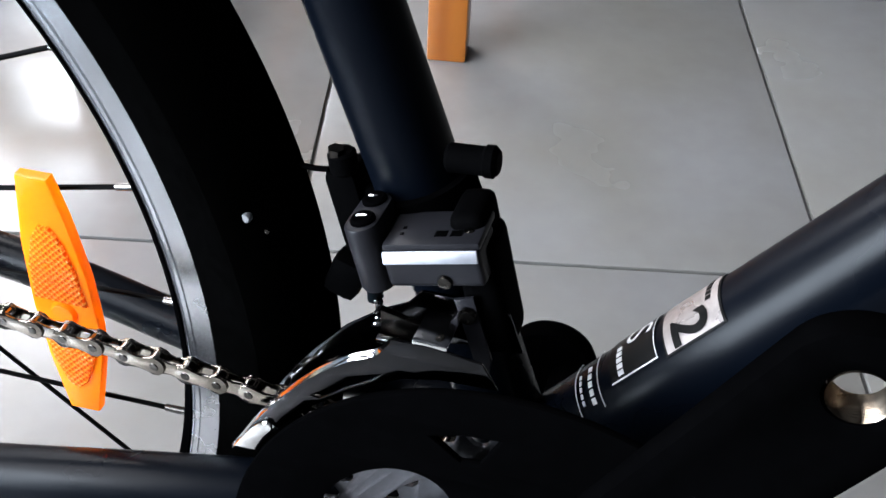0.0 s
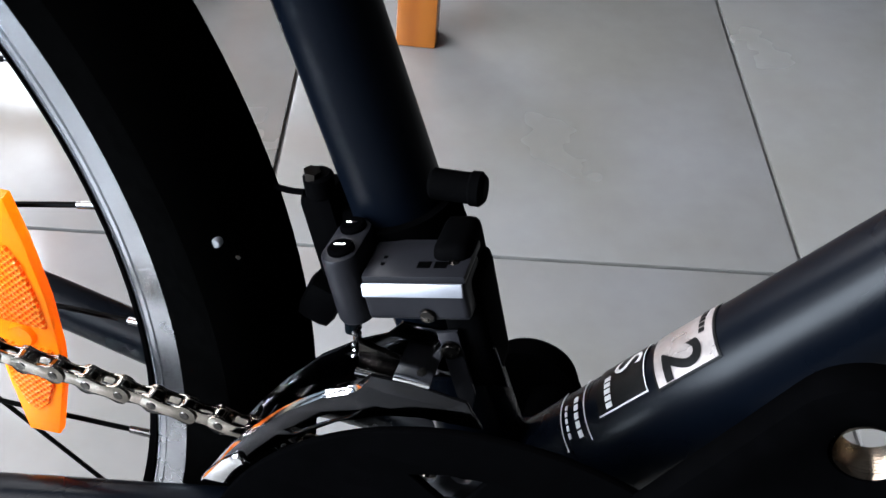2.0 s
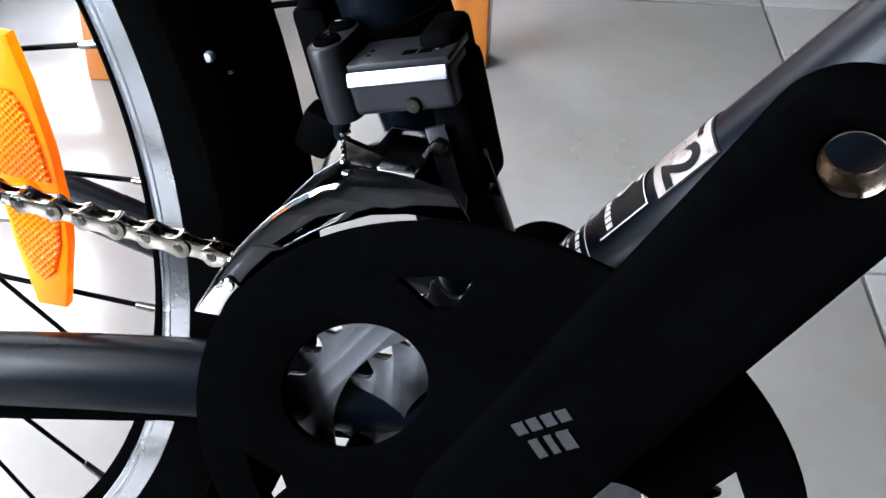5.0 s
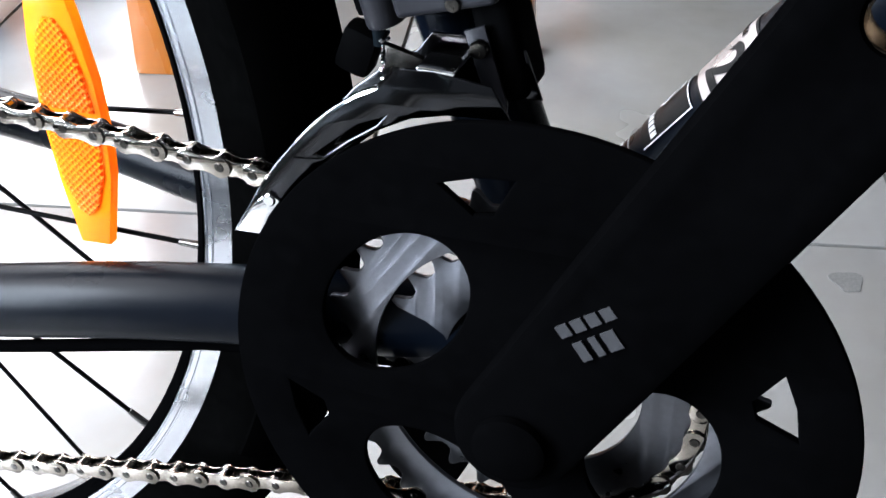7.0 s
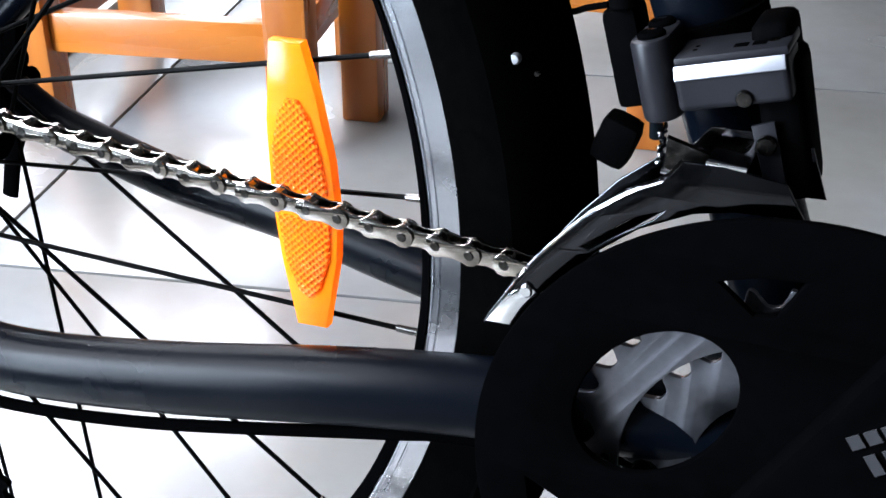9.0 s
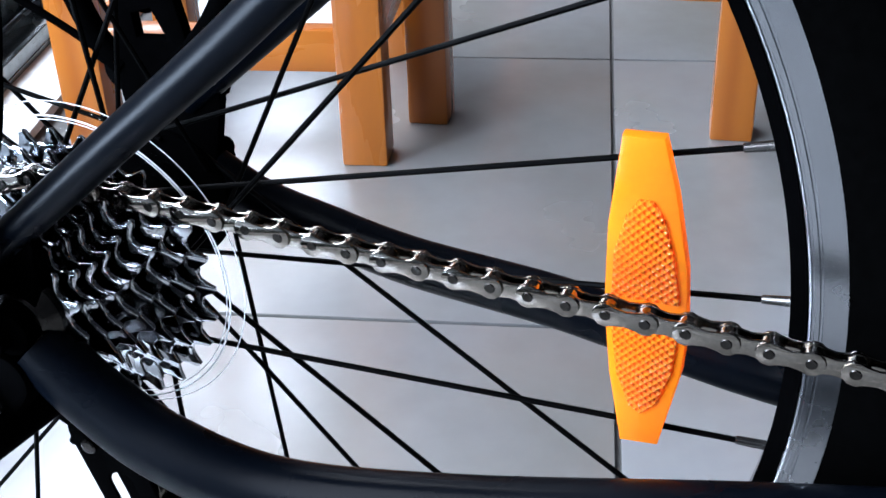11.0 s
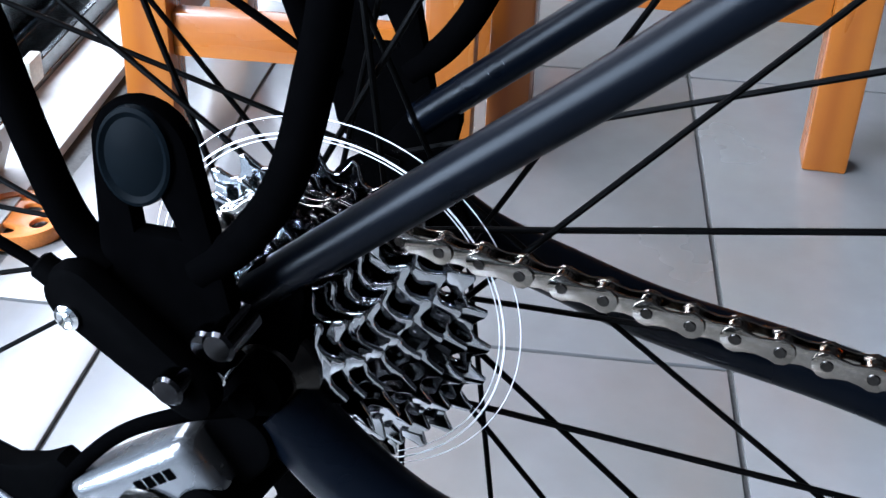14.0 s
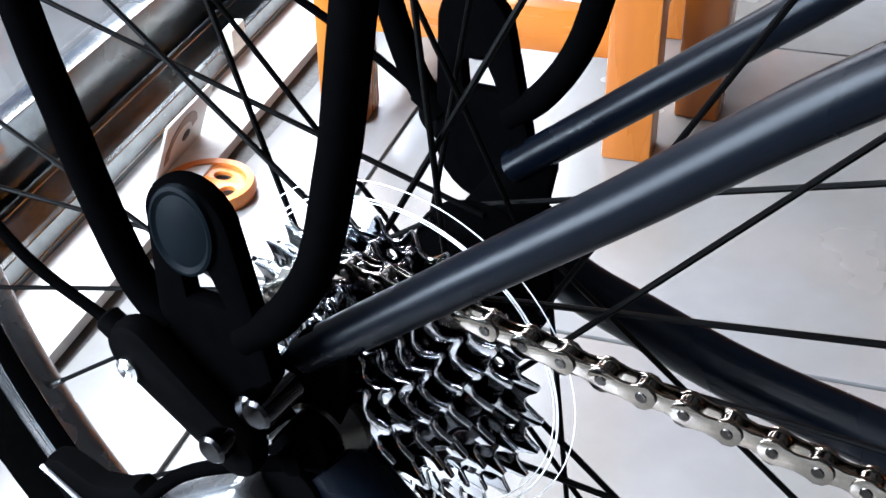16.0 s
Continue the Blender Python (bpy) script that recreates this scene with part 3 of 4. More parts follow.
# cassette, spoke guard
CY = -0.0290
TEETH = (28, 25, 22, 19, 17, 15, 13, 11)
cassette = part("cassette_carrier", lathe([(0.0, CY + 0.003), (0.016, CY + 0.003), (0.0165, CY - 0.036), (0.012, CY - 0.040), (0.011, CY - 0.041), (0, CY - 0.041)], 40, centre=AXLE), DARKPIN, bike)
for k, n in enumerate(TEETH):
    r = 0.0127 * n / (2 * math.pi)
    holes = []
    if n >= 15:
        for q in range(12 if n > 20 else 8):
            a = 2 * math.pi * (q + 0.35 * k) / (12 if n > 20 else 8)
            rr = r - 0.0085
            holes.append(circle(0.0019 if n > 20 else 0.0015, 10, rr * math.cos(a), rr * math.sin(a)))
    if n >= 21:
        inner = r - 0.0155
        for q in range(6):
            a = 2 * math.pi * (q + 0.2 * k) / 6
            holes.append(circle(inner * 0.21, 14, inner * 0.72 * math.cos(a), inner * 0.72 * math.sin(a), inner * 0.28, math.degrees(a)))
    holes.append(circle(0.0162, 30))
    turn = 13 * k + 5
    part("sprocket", plate([cog_outline(n, lean=0.03)] + holes, 0.0019, 0, 0.00025), COG, cassette, at=Matrix.Translation(AXLE + Vector((0, CY - 0.0048 * k, 0))) @ pose(0, 0, 0, 0, turn, 0))
disc = plate([circle(0.0680, 96), circle(0.0560, 96)], 0.0012, 0, 0.0003)
guard_disc = part("spoke_guard", disc, CLEAR, bike, "clear plastic disc between spokes and sprockets", at=Matrix.Translation(AXLE + Vector((0, CY + 0.0062, 0))))
# opaque pale rings stand for the highlights on the clear disc's ribs
RIBS = material("pale_rim_highlight", (0.72, 0.74, 0.76), 0.12, 0, 0.05, 60, spec=0.6)
for r, y, w in ((0.0615, 0.0040, 0.0002), (0.0635, 0.0030, 0.00035), (0.0680, 0.0062, 0.0002)):
    ring = lathe([(r + w * math.cos(radians(q)), w * math.sin(radians(q))) for q in range(0, 360, 60)], 96, centre=AXLE + Vector((0, CY + y, 0)), close=True)
    part("guard_rib", ring, RIBS, guard_disc, "thin pale ring drawn as rim highlight of the clear disc", at=guard_disc.matrix_basis.inverted())
guard_disc.visible_shadow = False

# crankset
crank = part("spindle", rod((BB.x, -0.072, BB.z), (BB.x, 0.080, BB.z), 0.011, 24), BLACK, bike)
BIG, MID, SMALL, RY = 48, 38, 28, -0.0420
for n, y, inner, mat in ((BIG, -0.0545, 0.0905, BLACK), (MID, -0.0475, 0.060, RING), (SMALL, -0.0405, 0.036, RING)):
    outs = [cog_outline(n, lean=0.02), circle(inner, 64)]
    part("chainring", plate(outs, 0.0022, 0, 0.0003), mat, crank, at=Matrix.Translation((BB.x, y, BB.z)) @ pose(0, 0, 0, 0, n * 3.3, 0))
holes = [circle(w, 40, d * math.cos(radians(a)), d * math.sin(radians(a)), 0.0225, a + 90) for a, d, w in ((144, 0.058, 0.033), (236, 0.054, 0.033), (-11, 0.0445, 0.030))]
for a in (102, 194, 283, 17):
    t = [(0.0895, a - 8), (0.0900, a), (0.0895, a + 8), (0.0775, a + 2.5), (0.0775, a - 2.5)]
    holes.append([(r * math.cos(radians(q)), r * math.sin(radians(q))) for r, q in t])
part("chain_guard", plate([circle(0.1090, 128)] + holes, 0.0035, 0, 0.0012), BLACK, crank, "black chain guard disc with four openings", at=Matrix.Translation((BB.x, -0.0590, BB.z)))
for a in (99, 189, 279):
    p = BB + Vector((0.052 * math.cos(radians(a)), -0.0500, 0.052 * math.sin(radians(a))))
    part("chainring_bolt", rod(p + Vector((0, -0.010, 0)), p + Vector((0, 0.010, 0)), 0.0050, 16, bevel=0.0008), DARKPIN, crank)
PEDAL = BB + Vector((0.0925, 0, 0.1635))
arm = capsule((BB.x, BB.z), (PEDAL.x, PEDAL.z), 0.0215, 0.0235, 20)
arm_hole = circle(0.0088, 32, PEDAL.x, PEDAL.z)
arm_bm = plate([arm, arm_hole], 0.0130, 0, 0.0045)
along = Vector((PEDAL.x - BB.x, 0, PEDAL.z - BB.z)).normalized()


def flare(v):
    """The arm leaves the chain guard outwards."""
    return -0.0700 - 0.0080 * max(0.0, ((v.x - BB.x) * along.x + (v.z - BB.z) * along.z) / 0.173)


for v in arm_bm.verts:
    v.co.y += flare(v.co)
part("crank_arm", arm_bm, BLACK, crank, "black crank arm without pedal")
part("pedal_thread", lathe([(0.0090, -0.0838), (0.0085, -0.0832), (0.0081, -0.0826)] + [(0.0081 if k % 2 else 0.0085, -0.0820 + 0.0006 * k) for k in range(16)], 32, centre=(PEDAL.x, 0, PEDAL.z)), THREAD, crank)
part("crank_cap", lathe([(0, -0.0825), (0.010, -0.0820), (0.0125, -0.0805), (0.0128, -0.078)], 40, centre=BB), BLACK, crank)
left_arm = capsule((BB.x - 0.012, BB.z + 0.004), (BB.x - 0.0900, BB.z - 0.163), 0.0215, 0.0215, 20)
part("crank_arm", plate([left_arm], 0.0130, 0.0760, 0.0045), BLACK, crank)
# maker's mark on the crank as plain bars
MARK = BB + Vector((0.0255, 0, 0.0535))
for w, h, dx, dz in [(0.0040, 0.0044, -0.0080 + 0.0053 * k, 0.0050) for k in range(4)] + [(0.0034, 0.0070, -0.0066, -0.0036), (0.0026, 0.0070, -0.0014, -0.0036), (0.0046, 0.0070, 0.0040, -0.0036)]:
    part("printed_mark", box(w, 0.0006, h), INK, crank, smooth=False, at=Matrix.Translation((MARK.x, -0.0797, MARK.z)) @ pose(0, 0, 0, 0, -36, 0) @ pose(dx, 0, dz))

# chain
LINK = 0.0127


def belt(wheels):
    """Points along a closed chain round wheels of (x, z, r, s, y); s is 1 where the chain runs clockwise."""
    n, legs = len(wheels), []
    for i in range(n):
        (x1, z1, r1, s1, _), (x2, z2, r2, s2, _) = wheels[i], wheels[(i + 1) % n]
        dx, dz = x2 - x1, z2 - z1
        k = s2 * r2 - s1 * r1
        phi = math.atan2(dz, dx) + math.asin(k / math.hypot(dx, dz))
        rx, rz = math.sin(phi), -math.cos(phi)
        legs.append(((x1 - s1 * r1 * rx, z1 - s1 * r1 * rz), (x2 - s2 * r2 * rx, z2 - s2 * r2 * rz)))
    pts = []
    for i in range(n):
        cx, cz, r, s, y = wheels[i]
        a, b = legs[i - 1][1], legs[i][0]
        a0, a1 = math.atan2(a[1] - cz, a[0] - cx), math.atan2(b[1] - cz, b[0] - cx)
        sweep = (a0 - a1) % (2 * math.pi) if s > 0 else (a1 - a0) % (2 * math.pi)
        steps = max(2, int(sweep * r / 0.001))
        for k in range(steps):
            t = a0 - s * sweep * k / steps
            pts.append(Vector((cx + r * math.cos(t), y, cz + r * math.sin(t))))
        y2 = wheels[(i + 1) % n][4]
        (ax, az), (bx, bz) = legs[i]
        steps = max(2, int(math.hypot(bx - ax, bz - az) / 0.001))
        for k in range(steps):
            f = k / steps
            pts.append(Vector((ax + (bx - ax) * f, y + (y2 - y) * f, az + (bz - az) * f)))
    return pts


def spaced(pts, pitch, shift=0.0):
    pts = pts + [pts[0]]
    run = [0.0]
    for a, b in zip(pts, pts[1:]):
        run.append(run[-1] + (b - a).length)
    n = int(round(run[-1] / pitch / 2)) * 2
    out, i = [], 0
    for k in range(n):
        want = (k + shift) * run[-1] / n
        while run[i + 1] < want:
            i += 1
        f = (want - run[i]) / max(1e-9, run[i + 1] - run[i])
        out.append(pts[i].lerp(pts[i + 1], f))
    return out


def eight(r=0.0043, waist=0.0028, n=9):
    """The outline of a chain plate."""
    out, h = [], LINK / 2
    for sx in (1, -1):
        for k in range(n):
            t = radians(-128 + 256 * k / (n - 1))
            out.append((sx * (h + r * math.cos(t)), sx * r * math.sin(t)))
        out.append((0, sx * waist))
    return out


def link_mesh(outer):
    bm = None
    y = 0.0030 if outer else 0.0020
    for s in (-1, 1):
        bm = join(bm, plate([eight()], 0.0010, s * y, 0.0002))
    if not outer:
        for s in (-1, 1):
            bm = rod((s * LINK / 2, -0.0016, 0), (s * LINK / 2, 0.0016, 0), 0.0039, 10, bm)
    me = mesh("outer_link" if outer else "inner_link", bm, CHAIN)
    if outer:
        me.materials.append(DARKPIN)
        pins = None
        for s in (-1, 1):
            pins = rod((s * LINK / 2, -0.0038, 0), (s * LINK / 2, 0.0038, 0), 0.0019, 10, pins, bevel=0.0003)
        tmp = bmesh.new()
        tmp.from_mesh(me)
        pm = mesh("tmp", pins, None)
        n0 = len(tmp.faces)
        tmp.from_mesh(pm)
        tmp.faces.ensure_lookup_table()
        for f in tmp.faces[n0:]:
            f.material_index = 1
        tmp.to_mesh(me)
        tmp.free()
        bpy.data.meshes.remove(pm)
    return me


GUIDE, TENSION = (0.004, 0.262), (0.034, 0.166)
loop = belt([(0, 0.333, 0.0127 * 22 / 2 / math.pi, 1, CY - 0.0096), (BB.x, BB.z, 0.0127 * SMALL / 2 / math.pi, 1, -0.0405),
             (*TENSION, 0.0222, 1, CY - 0.0096), (*GUIDE, 0.0222, -1, CY - 0.0096)])
joints = spaced(loop, LINK, 0.42)
kinds = (link_mesh(True), link_mesh(False))
chain = part("chain", lathe([(0.0001, 0), (0.0002, 0), (0.0002, 0.0001)], 6, centre=joints[0]), CHAIN, bike, "nickel-coloured roller chain")
for k, p in enumerate(joints):
    q = joints[(k + 1) % len(joints)]
    d = (q - p).normalized()
    up = d.cross(Vector((0, 1, 0))).normalized()
    side = up.cross(d)
    m = Matrix((d, side, up)).transposed().to_4x4()
    m.translation = (p + q) / 2
    part("chain_link", kinds[k % 2], None, chain, at=m)

# front derailleur on the seat tube


def on_tube(z):
    return Vector((0.4165 - (z - 0.30) * 0.372, 0, z))


LEAN = -18.4                     # the seat tube's lean
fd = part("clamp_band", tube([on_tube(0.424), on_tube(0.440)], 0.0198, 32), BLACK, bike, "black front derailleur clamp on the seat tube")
c = on_tube(0.430)
TILT = pose(0, 0, 0, 0, LEAN + 3, 0)
block = Matrix.Translation((0.3825, -0.0300, 0.4290)) @ TILT
part("cover", box(0.034, 0.018, 0.0145, block, 0.0022, seg=3), GREY, fd, "satin grey derailleur cover")
part("cover_stripe", box(0.0330, 0.0014, 0.0044, block @ pose(0, -0.0090, 0.0050, -22, 0, 0), 0.0005), STRIPE, fd, "bright silver edge")
part("cover_lid", box(0.034, 0.020, 0.0030, block @ pose(0.0005, 0.002, 0.0080), 0.0012), GREY, fd)
for dx in (0.000, 0.0055):
    part("printed_mark", box(0.0042, 0.0032, 0.0002, block @ pose(dx + 0.003, -0.002, 0.0096)), BLACK, fd, smooth=False)
for dz in (-0.0016, 0.0020):
    part("printed_mark", box(0.0012, 0.0012, 0.0002, block @ pose(-0.011, dz, 0.0096)), BLACK, fd, smooth=False)
barrel = Matrix.Translation((0.3590, -0.0300, 0.4255)) @ TILT
part("screw_housing", plate([capsule((0.0, 0.0030), (0.0005, -0.0095), 0.0062, 0.0060, 14)], 0.026, 0, 0.0015), GREY, fd, "dark grey housing of the limit screws", at=barrel @ pose(0, 0, 0, 90, 0, 0))
for dy in (-0.0025, 0.0095):
    top = barrel @ pose(0.0005, dy, 0.0125)
    part("limit_screw", rod((0, 0, -0.004), (0, 0, 0.0022), 0.0044, 18, bevel=0.0008), BLACK, fd, at=top)
    part("screw_cross", box(0.0036, 0.0008, 0.0005, pose(0, 0, 0.0024)), CHROME, fd, at=top, smooth=False)
part("cable_arm", box(0.012, 0.016, 0.034, Matrix.Translation((0.3420, 0.000, 0.4200)) @ TILT, 0.003), PLASTIC, fd)
part("cable_bolt", rod((0.340, -0.006, 0.437), (0.3385, -0.006, 0.4455), 0.0052, 18, bevel=0.001), PLASTIC, fd)
part("cable_bolt_head", rod((0.3375, -0.008, 0.4445), (0.3375, -0.008, 0.4475), 0.0030, 6), DARKPIN, fd)
part("pivot_arm", box(0.014, 0.012, 0.018, Matrix.Translation((0.3400, -0.004, 0.3900)) @ pose(0, 0, 0, 0, 20, 0), 0.004), PLASTIC, fd)
part("shift_cable", tube([(0.335, -0.008, 0.4380), (0.3270, -0.005, 0.4350), (0.318, 0.004, 0.4300), (0.306, 0.022, 0.4280), (0.29, 0.035, 0.426)], 0.0011, 10), BLACK, fd)
part("linkage_body", box(0.014, 0.022, 0.046, Matrix.Translation((0.3985, -0.022, 0.4140)) @ pose(0, 0, 0, 0, -14, 0), 0.005, seg=3), PLASTIC, fd)
hinge = Matrix.Translation((0.3925, -0.0200, 0.4330)) @ pose(0, 0, 0, 0, -14, 0)
part("clamp_hinge", box(0.012, 0.020, 0.026, hinge, 0.004, seg=3), PLASTIC, fd, "black hinge of the clamp")
for dz in (-0.007, 0.006):
    part("hinge_pin", lathe([(0, -0.0020), (0.0024, -0.0018), (0.0030, -0.0008), (0.0030, 0.001)], 18), DARKPIN, fd, at=hinge @ pose(0.0015, -0.0102, dz))
part("clamp_bolt", rod((0.3780, -0.012, 0.4555), (0.3955, -0.012, 0.4570), 0.0050, 18, bevel=0.0012), PLASTIC, fd)
part("clamp_bolt_head", rod((0.3900, -0.0120, 0.4566), (0.3960, -0.0120, 0.4572), 0.0056, 18, bevel=0.0016), PLASTIC, fd)
arm_m = Matrix.Translation((0.3970, -0.0350, 0.4010)) @ pose(0, 0, 0, 0, -14, 0)
part("swing_plate", plate([[(-0.004, 0.016), (0.003, 0.017), (0.0045, -0.010), (0.001, -0.020), (-0.002, -0.010)]], 0.0016, 0, 0.0004), GREY, fd, at=arm_m)
part("pivot_bolt", lathe([(0, -0.0024), (0.0026, -0.0022), (0.0032, -0.0012), (0.0032, 0.001)], 18), DARKPIN, fd, at=arm_m @ pose(0, -0.001, 0.010))
part("pivot_bolt", lathe([(0, -0.0024), (0.0022, -0.0022), (0.0028, -0.0012), (0.0028, 0.001)], 18), DARKPIN, fd, at=arm_m @ pose(-0.004, -0.003, 0.026))
part("link_plate", plate([[(0.366, 0.411), (0.386, 0.406), (0.387, 0.398), (0.366, 0.397)]], 0.003, -0.042, 0.0006), DARKPIN, fd)
part("link_rod", tube([(0.366, -0.046, 0.4005), (0.386, -0.046, 0.4000)], 0.0016, 12), CHROME, fd)
part("return_spring", tube([(0.3630 + 0.0004 * math.sin(k * 1.9), -0.036 + 0.0028 * math.cos(k * 1.3), 0.4110 - 0.0005 * k) for k in range(24)], 0.0007, 8), CHROME, fd)
part("adjuster", rod((0.3605, -0.034, 0.4060), (0.3600, -0.034, 0.4140), 0.0022, 12, bevel=0.0004), PAD, fd)
CAGE_UP = [(0.3125, 0.3425), (0.3170, 0.3500), (0.3240, 0.3620), (0.3330, 0.3745), (0.3450, 0.3885), (0.3580, 0.3995), (0.3680, 0.4055), (0.3730, 0.4120), (0.3860, 0.4125), (0.4040, 0.4100)]
CAGE_LOW = [(0.4100, 0.4000), (0.3900, 0.3985), (0.3780, 0.3955), (0.3620, 0.3870), (0.3460, 0.3735), (0.3350, 0.3610), (0.3270, 0.3520), (0.3225, 0.3430)]
slot = [(0.3440, 0.3770), (0.3600, 0.3905), (0.3690, 0.3945), (0.3660, 0.3910), (0.3560, 0.3840), (0.3470, 0.3765)]
part("outer_cage", plate([CAGE_UP + CAGE_LOW, slot], 0.0014, -0.0535, 0.0005), CAGE, fd, "polished steel chain cage")
part("inner_cage", plate([[(x + 0.003, z + 0.002) for x, z in CAGE_UP] + [(x + 0.003, z - 0.004) for x, z in CAGE_LOW]], 0.0014, -0.0290, 0.0005), CAGE, fd)


def flange(line, y0, y1, drop):
    bm = bmesh.new()
    pts = smooth_path([(x, 0, z) for x, z in line], 5)
    rows = [[bm.verts.new((p.x, y, p.z - d)) for y, d in ((y0, drop), (y0 + 0.0010, 0.0004), (y1, 0.0), (y1, -0.0010), (y0 + 0.0004, -0.0006), (y0 - 0.0010, drop))] for p in pts]
    for a, b in zip(rows, rows[1:]):
        for k in range(6):
            bm.faces.new((a[k], a[(k + 1) % 6], b[(k + 1) % 6], b[k]))
    bm.faces.new(rows[0]), bm.faces.new(rows[-1])
    return bm


# brighter steel on the cage's top edge and tip paints in their highlights
part("cage_flange", flange(CAGE_UP[:8], -0.0556, -0.0543, 0.0004), CHROME, fd)
part("cage_bridge", box(0.012, 0.026, 0.0016, Matrix.Translation((0.386, -0.041, 0.4125)), 0.0005), CHROME, fd)
tip = [(0.3118, 0.3418), (0.3228, 0.3424), (0.3275, 0.3520), (0.3310, 0.3565), (0.3265, 0.3600), (0.3205, 0.3545)]
part("cage_tip", plate([tip], 0.0012, -0.0546, 0.0004), CHROME, fd, "cage tip in brighter steel for its highlight")
part("cage_bolt", rod((0.3265, -0.056, 0.3570), (0.3265, -0.026, 0.3570), 0.0024, 14, bevel=0.0005), CHROME, fd)

# the whole mechanism follows the tube; the cage hangs where the chain is
for o in fd.children:
    if "cage" not in o.name:
        o.matrix_basis = pose(-0.0005, 0, 0.003) @ o.matrix_basis

# labels on the down tube
dd = Vector((0.62, 0, 0.8)).normalized()


def wrap(s0, s1, a0, a1, r, thick=0.0003, off=0.0):
    """A film on the down tube from s0 to s1 along it and between two angles round it (0: up, 90: towards the drive side)."""
    bm = bmesh.new()
    o = Vector((0.418, 0, 0.312))
    n1 = Vector((-dd.z, 0, dd.x))
    n2 = Vector((0, -1, 0))
    rows = []
    for i in range(2):
        s = (s0, s1)[i]
        rows.append([[bm.verts.new(o + dd * s + (n1 * math.cos(radians(a0 + (a1 - a0) * k / 14)) + n2 * 0.95 * math.sin(radians(a0 + (a1 - a0) * k / 14))) * rr) for k in range(15)] for rr in (r, r + thick)])
    for k in range(14):
        bm.faces.new((rows[0][1][k], rows[0][1][k + 1], rows[1][1][k + 1], rows[1][1][k]))
        for i in range(2):
            bm.faces.new((rows[i][0][k], rows[i][0][k + 1], rows[i][1][k + 1], rows[i][1][k]))
    return bm


def curved_text(text, size, s, a, mat, turn=0, bold=0.0):
    """Letters that follow the round of the down tube, at s along it and angle a round it."""
    cu = bpy.data.curves.new("tmp", "FONT")
    cu.body, cu.size, cu.align_x, cu.align_y, cu.offset = text, size, "CENTER", "CENTER", bold
    cu.resolution_u = 6
    ob = bpy.data.objects.new("tmp", cu)
    me = bpy.data.meshes.new_from_object(ob)
    bpy.data.objects.remove(ob), bpy.data.curves.remove(cu)
    o, n1, n2, r = Vector((0.418, 0, 0.312)), Vector((-dd.z, 0, dd.x)), Vector((0, -1, 0)), 0.0225 + 0.0009
    c0, s0 = math.cos(radians(turn)), math.sin(radians(turn))
    bm = bmesh.new()
    bm.from_mesh(me)
    bmesh.ops.triangulate(bm, faces=bm.faces[:])
    for _ in range(2):
        bmesh.ops.subdivide_edges(bm, edges=bm.edges[:], cuts=1, use_grid_fill=True)
    bm.to_mesh(me)
    bm.free()
    for v in me.vertices:
        x, y = v.co.x * c0 - v.co.y * s0, v.co.x * s0 + v.co.y * c0
        t = radians(a) - y / r
        v.co = o + dd * (s + x) + (n1 * math.cos(t) + n2 * 0.95 * math.sin(t)) * r
    me.materials.clear()
    me.materials.append(mat)
    return part("label_number", me, None, bike)


TR = 0.0225
part("label_border", wrap(0.0920, 0.1195, -26, 41, TR + 0.0001), STICKER_BLACK, bike)
part("frame_label", wrap(0.0930, 0.1185, -24, 39, TR + 0.0003), STICKER, bike, "silver film label with a black figure 2")
part("frame_label", wrap(0.0660, 0.0885, -27, 36, TR + 0.0002), STICKER_BLACK, bike, "black film label with a white letter S")
part("label_line", wrap(0.0881, 0.0885, -27, 36, TR + 0.0004), WHITE_INK, bike)
part("label_line", wrap(0.0660, 0.0886, 35, 36.5, TR + 0.0004), WHITE_INK, bike)
curved_text("2", 0.0225, 0.1040, 25, STICKER_BLACK, -90, 0.0006)
curved_text("S", 0.0185, 0.0800, -6, WHITE_INK, -90)
for s, a0, a1, w, mat in ((0.1130, -20, 12, 0.0022, STICKER_BLACK), (0.0700, 0, 34, 0.0026, WHITE_INK), (0.0550, 2, 46, 0.0018, WHITE_INK), (0.0505, 6, 42, 0.0010, WHITE_INK)):
    n = 5
    for k in range(n):
        f0, f1 = a0 + (a1 - a0) * k / n, a0 + (a1 - a0) * (k + 0.75) / n
        part("printed_bar", wrap(s, s + w, f0, f1, TR + 0.0006), mat, bike)
for s in (0.0595, 0.0480):
    part("label_line", wrap(s, s + 0.0003, -20, 50, TR + 0.0005), WHITE_INK, bike)

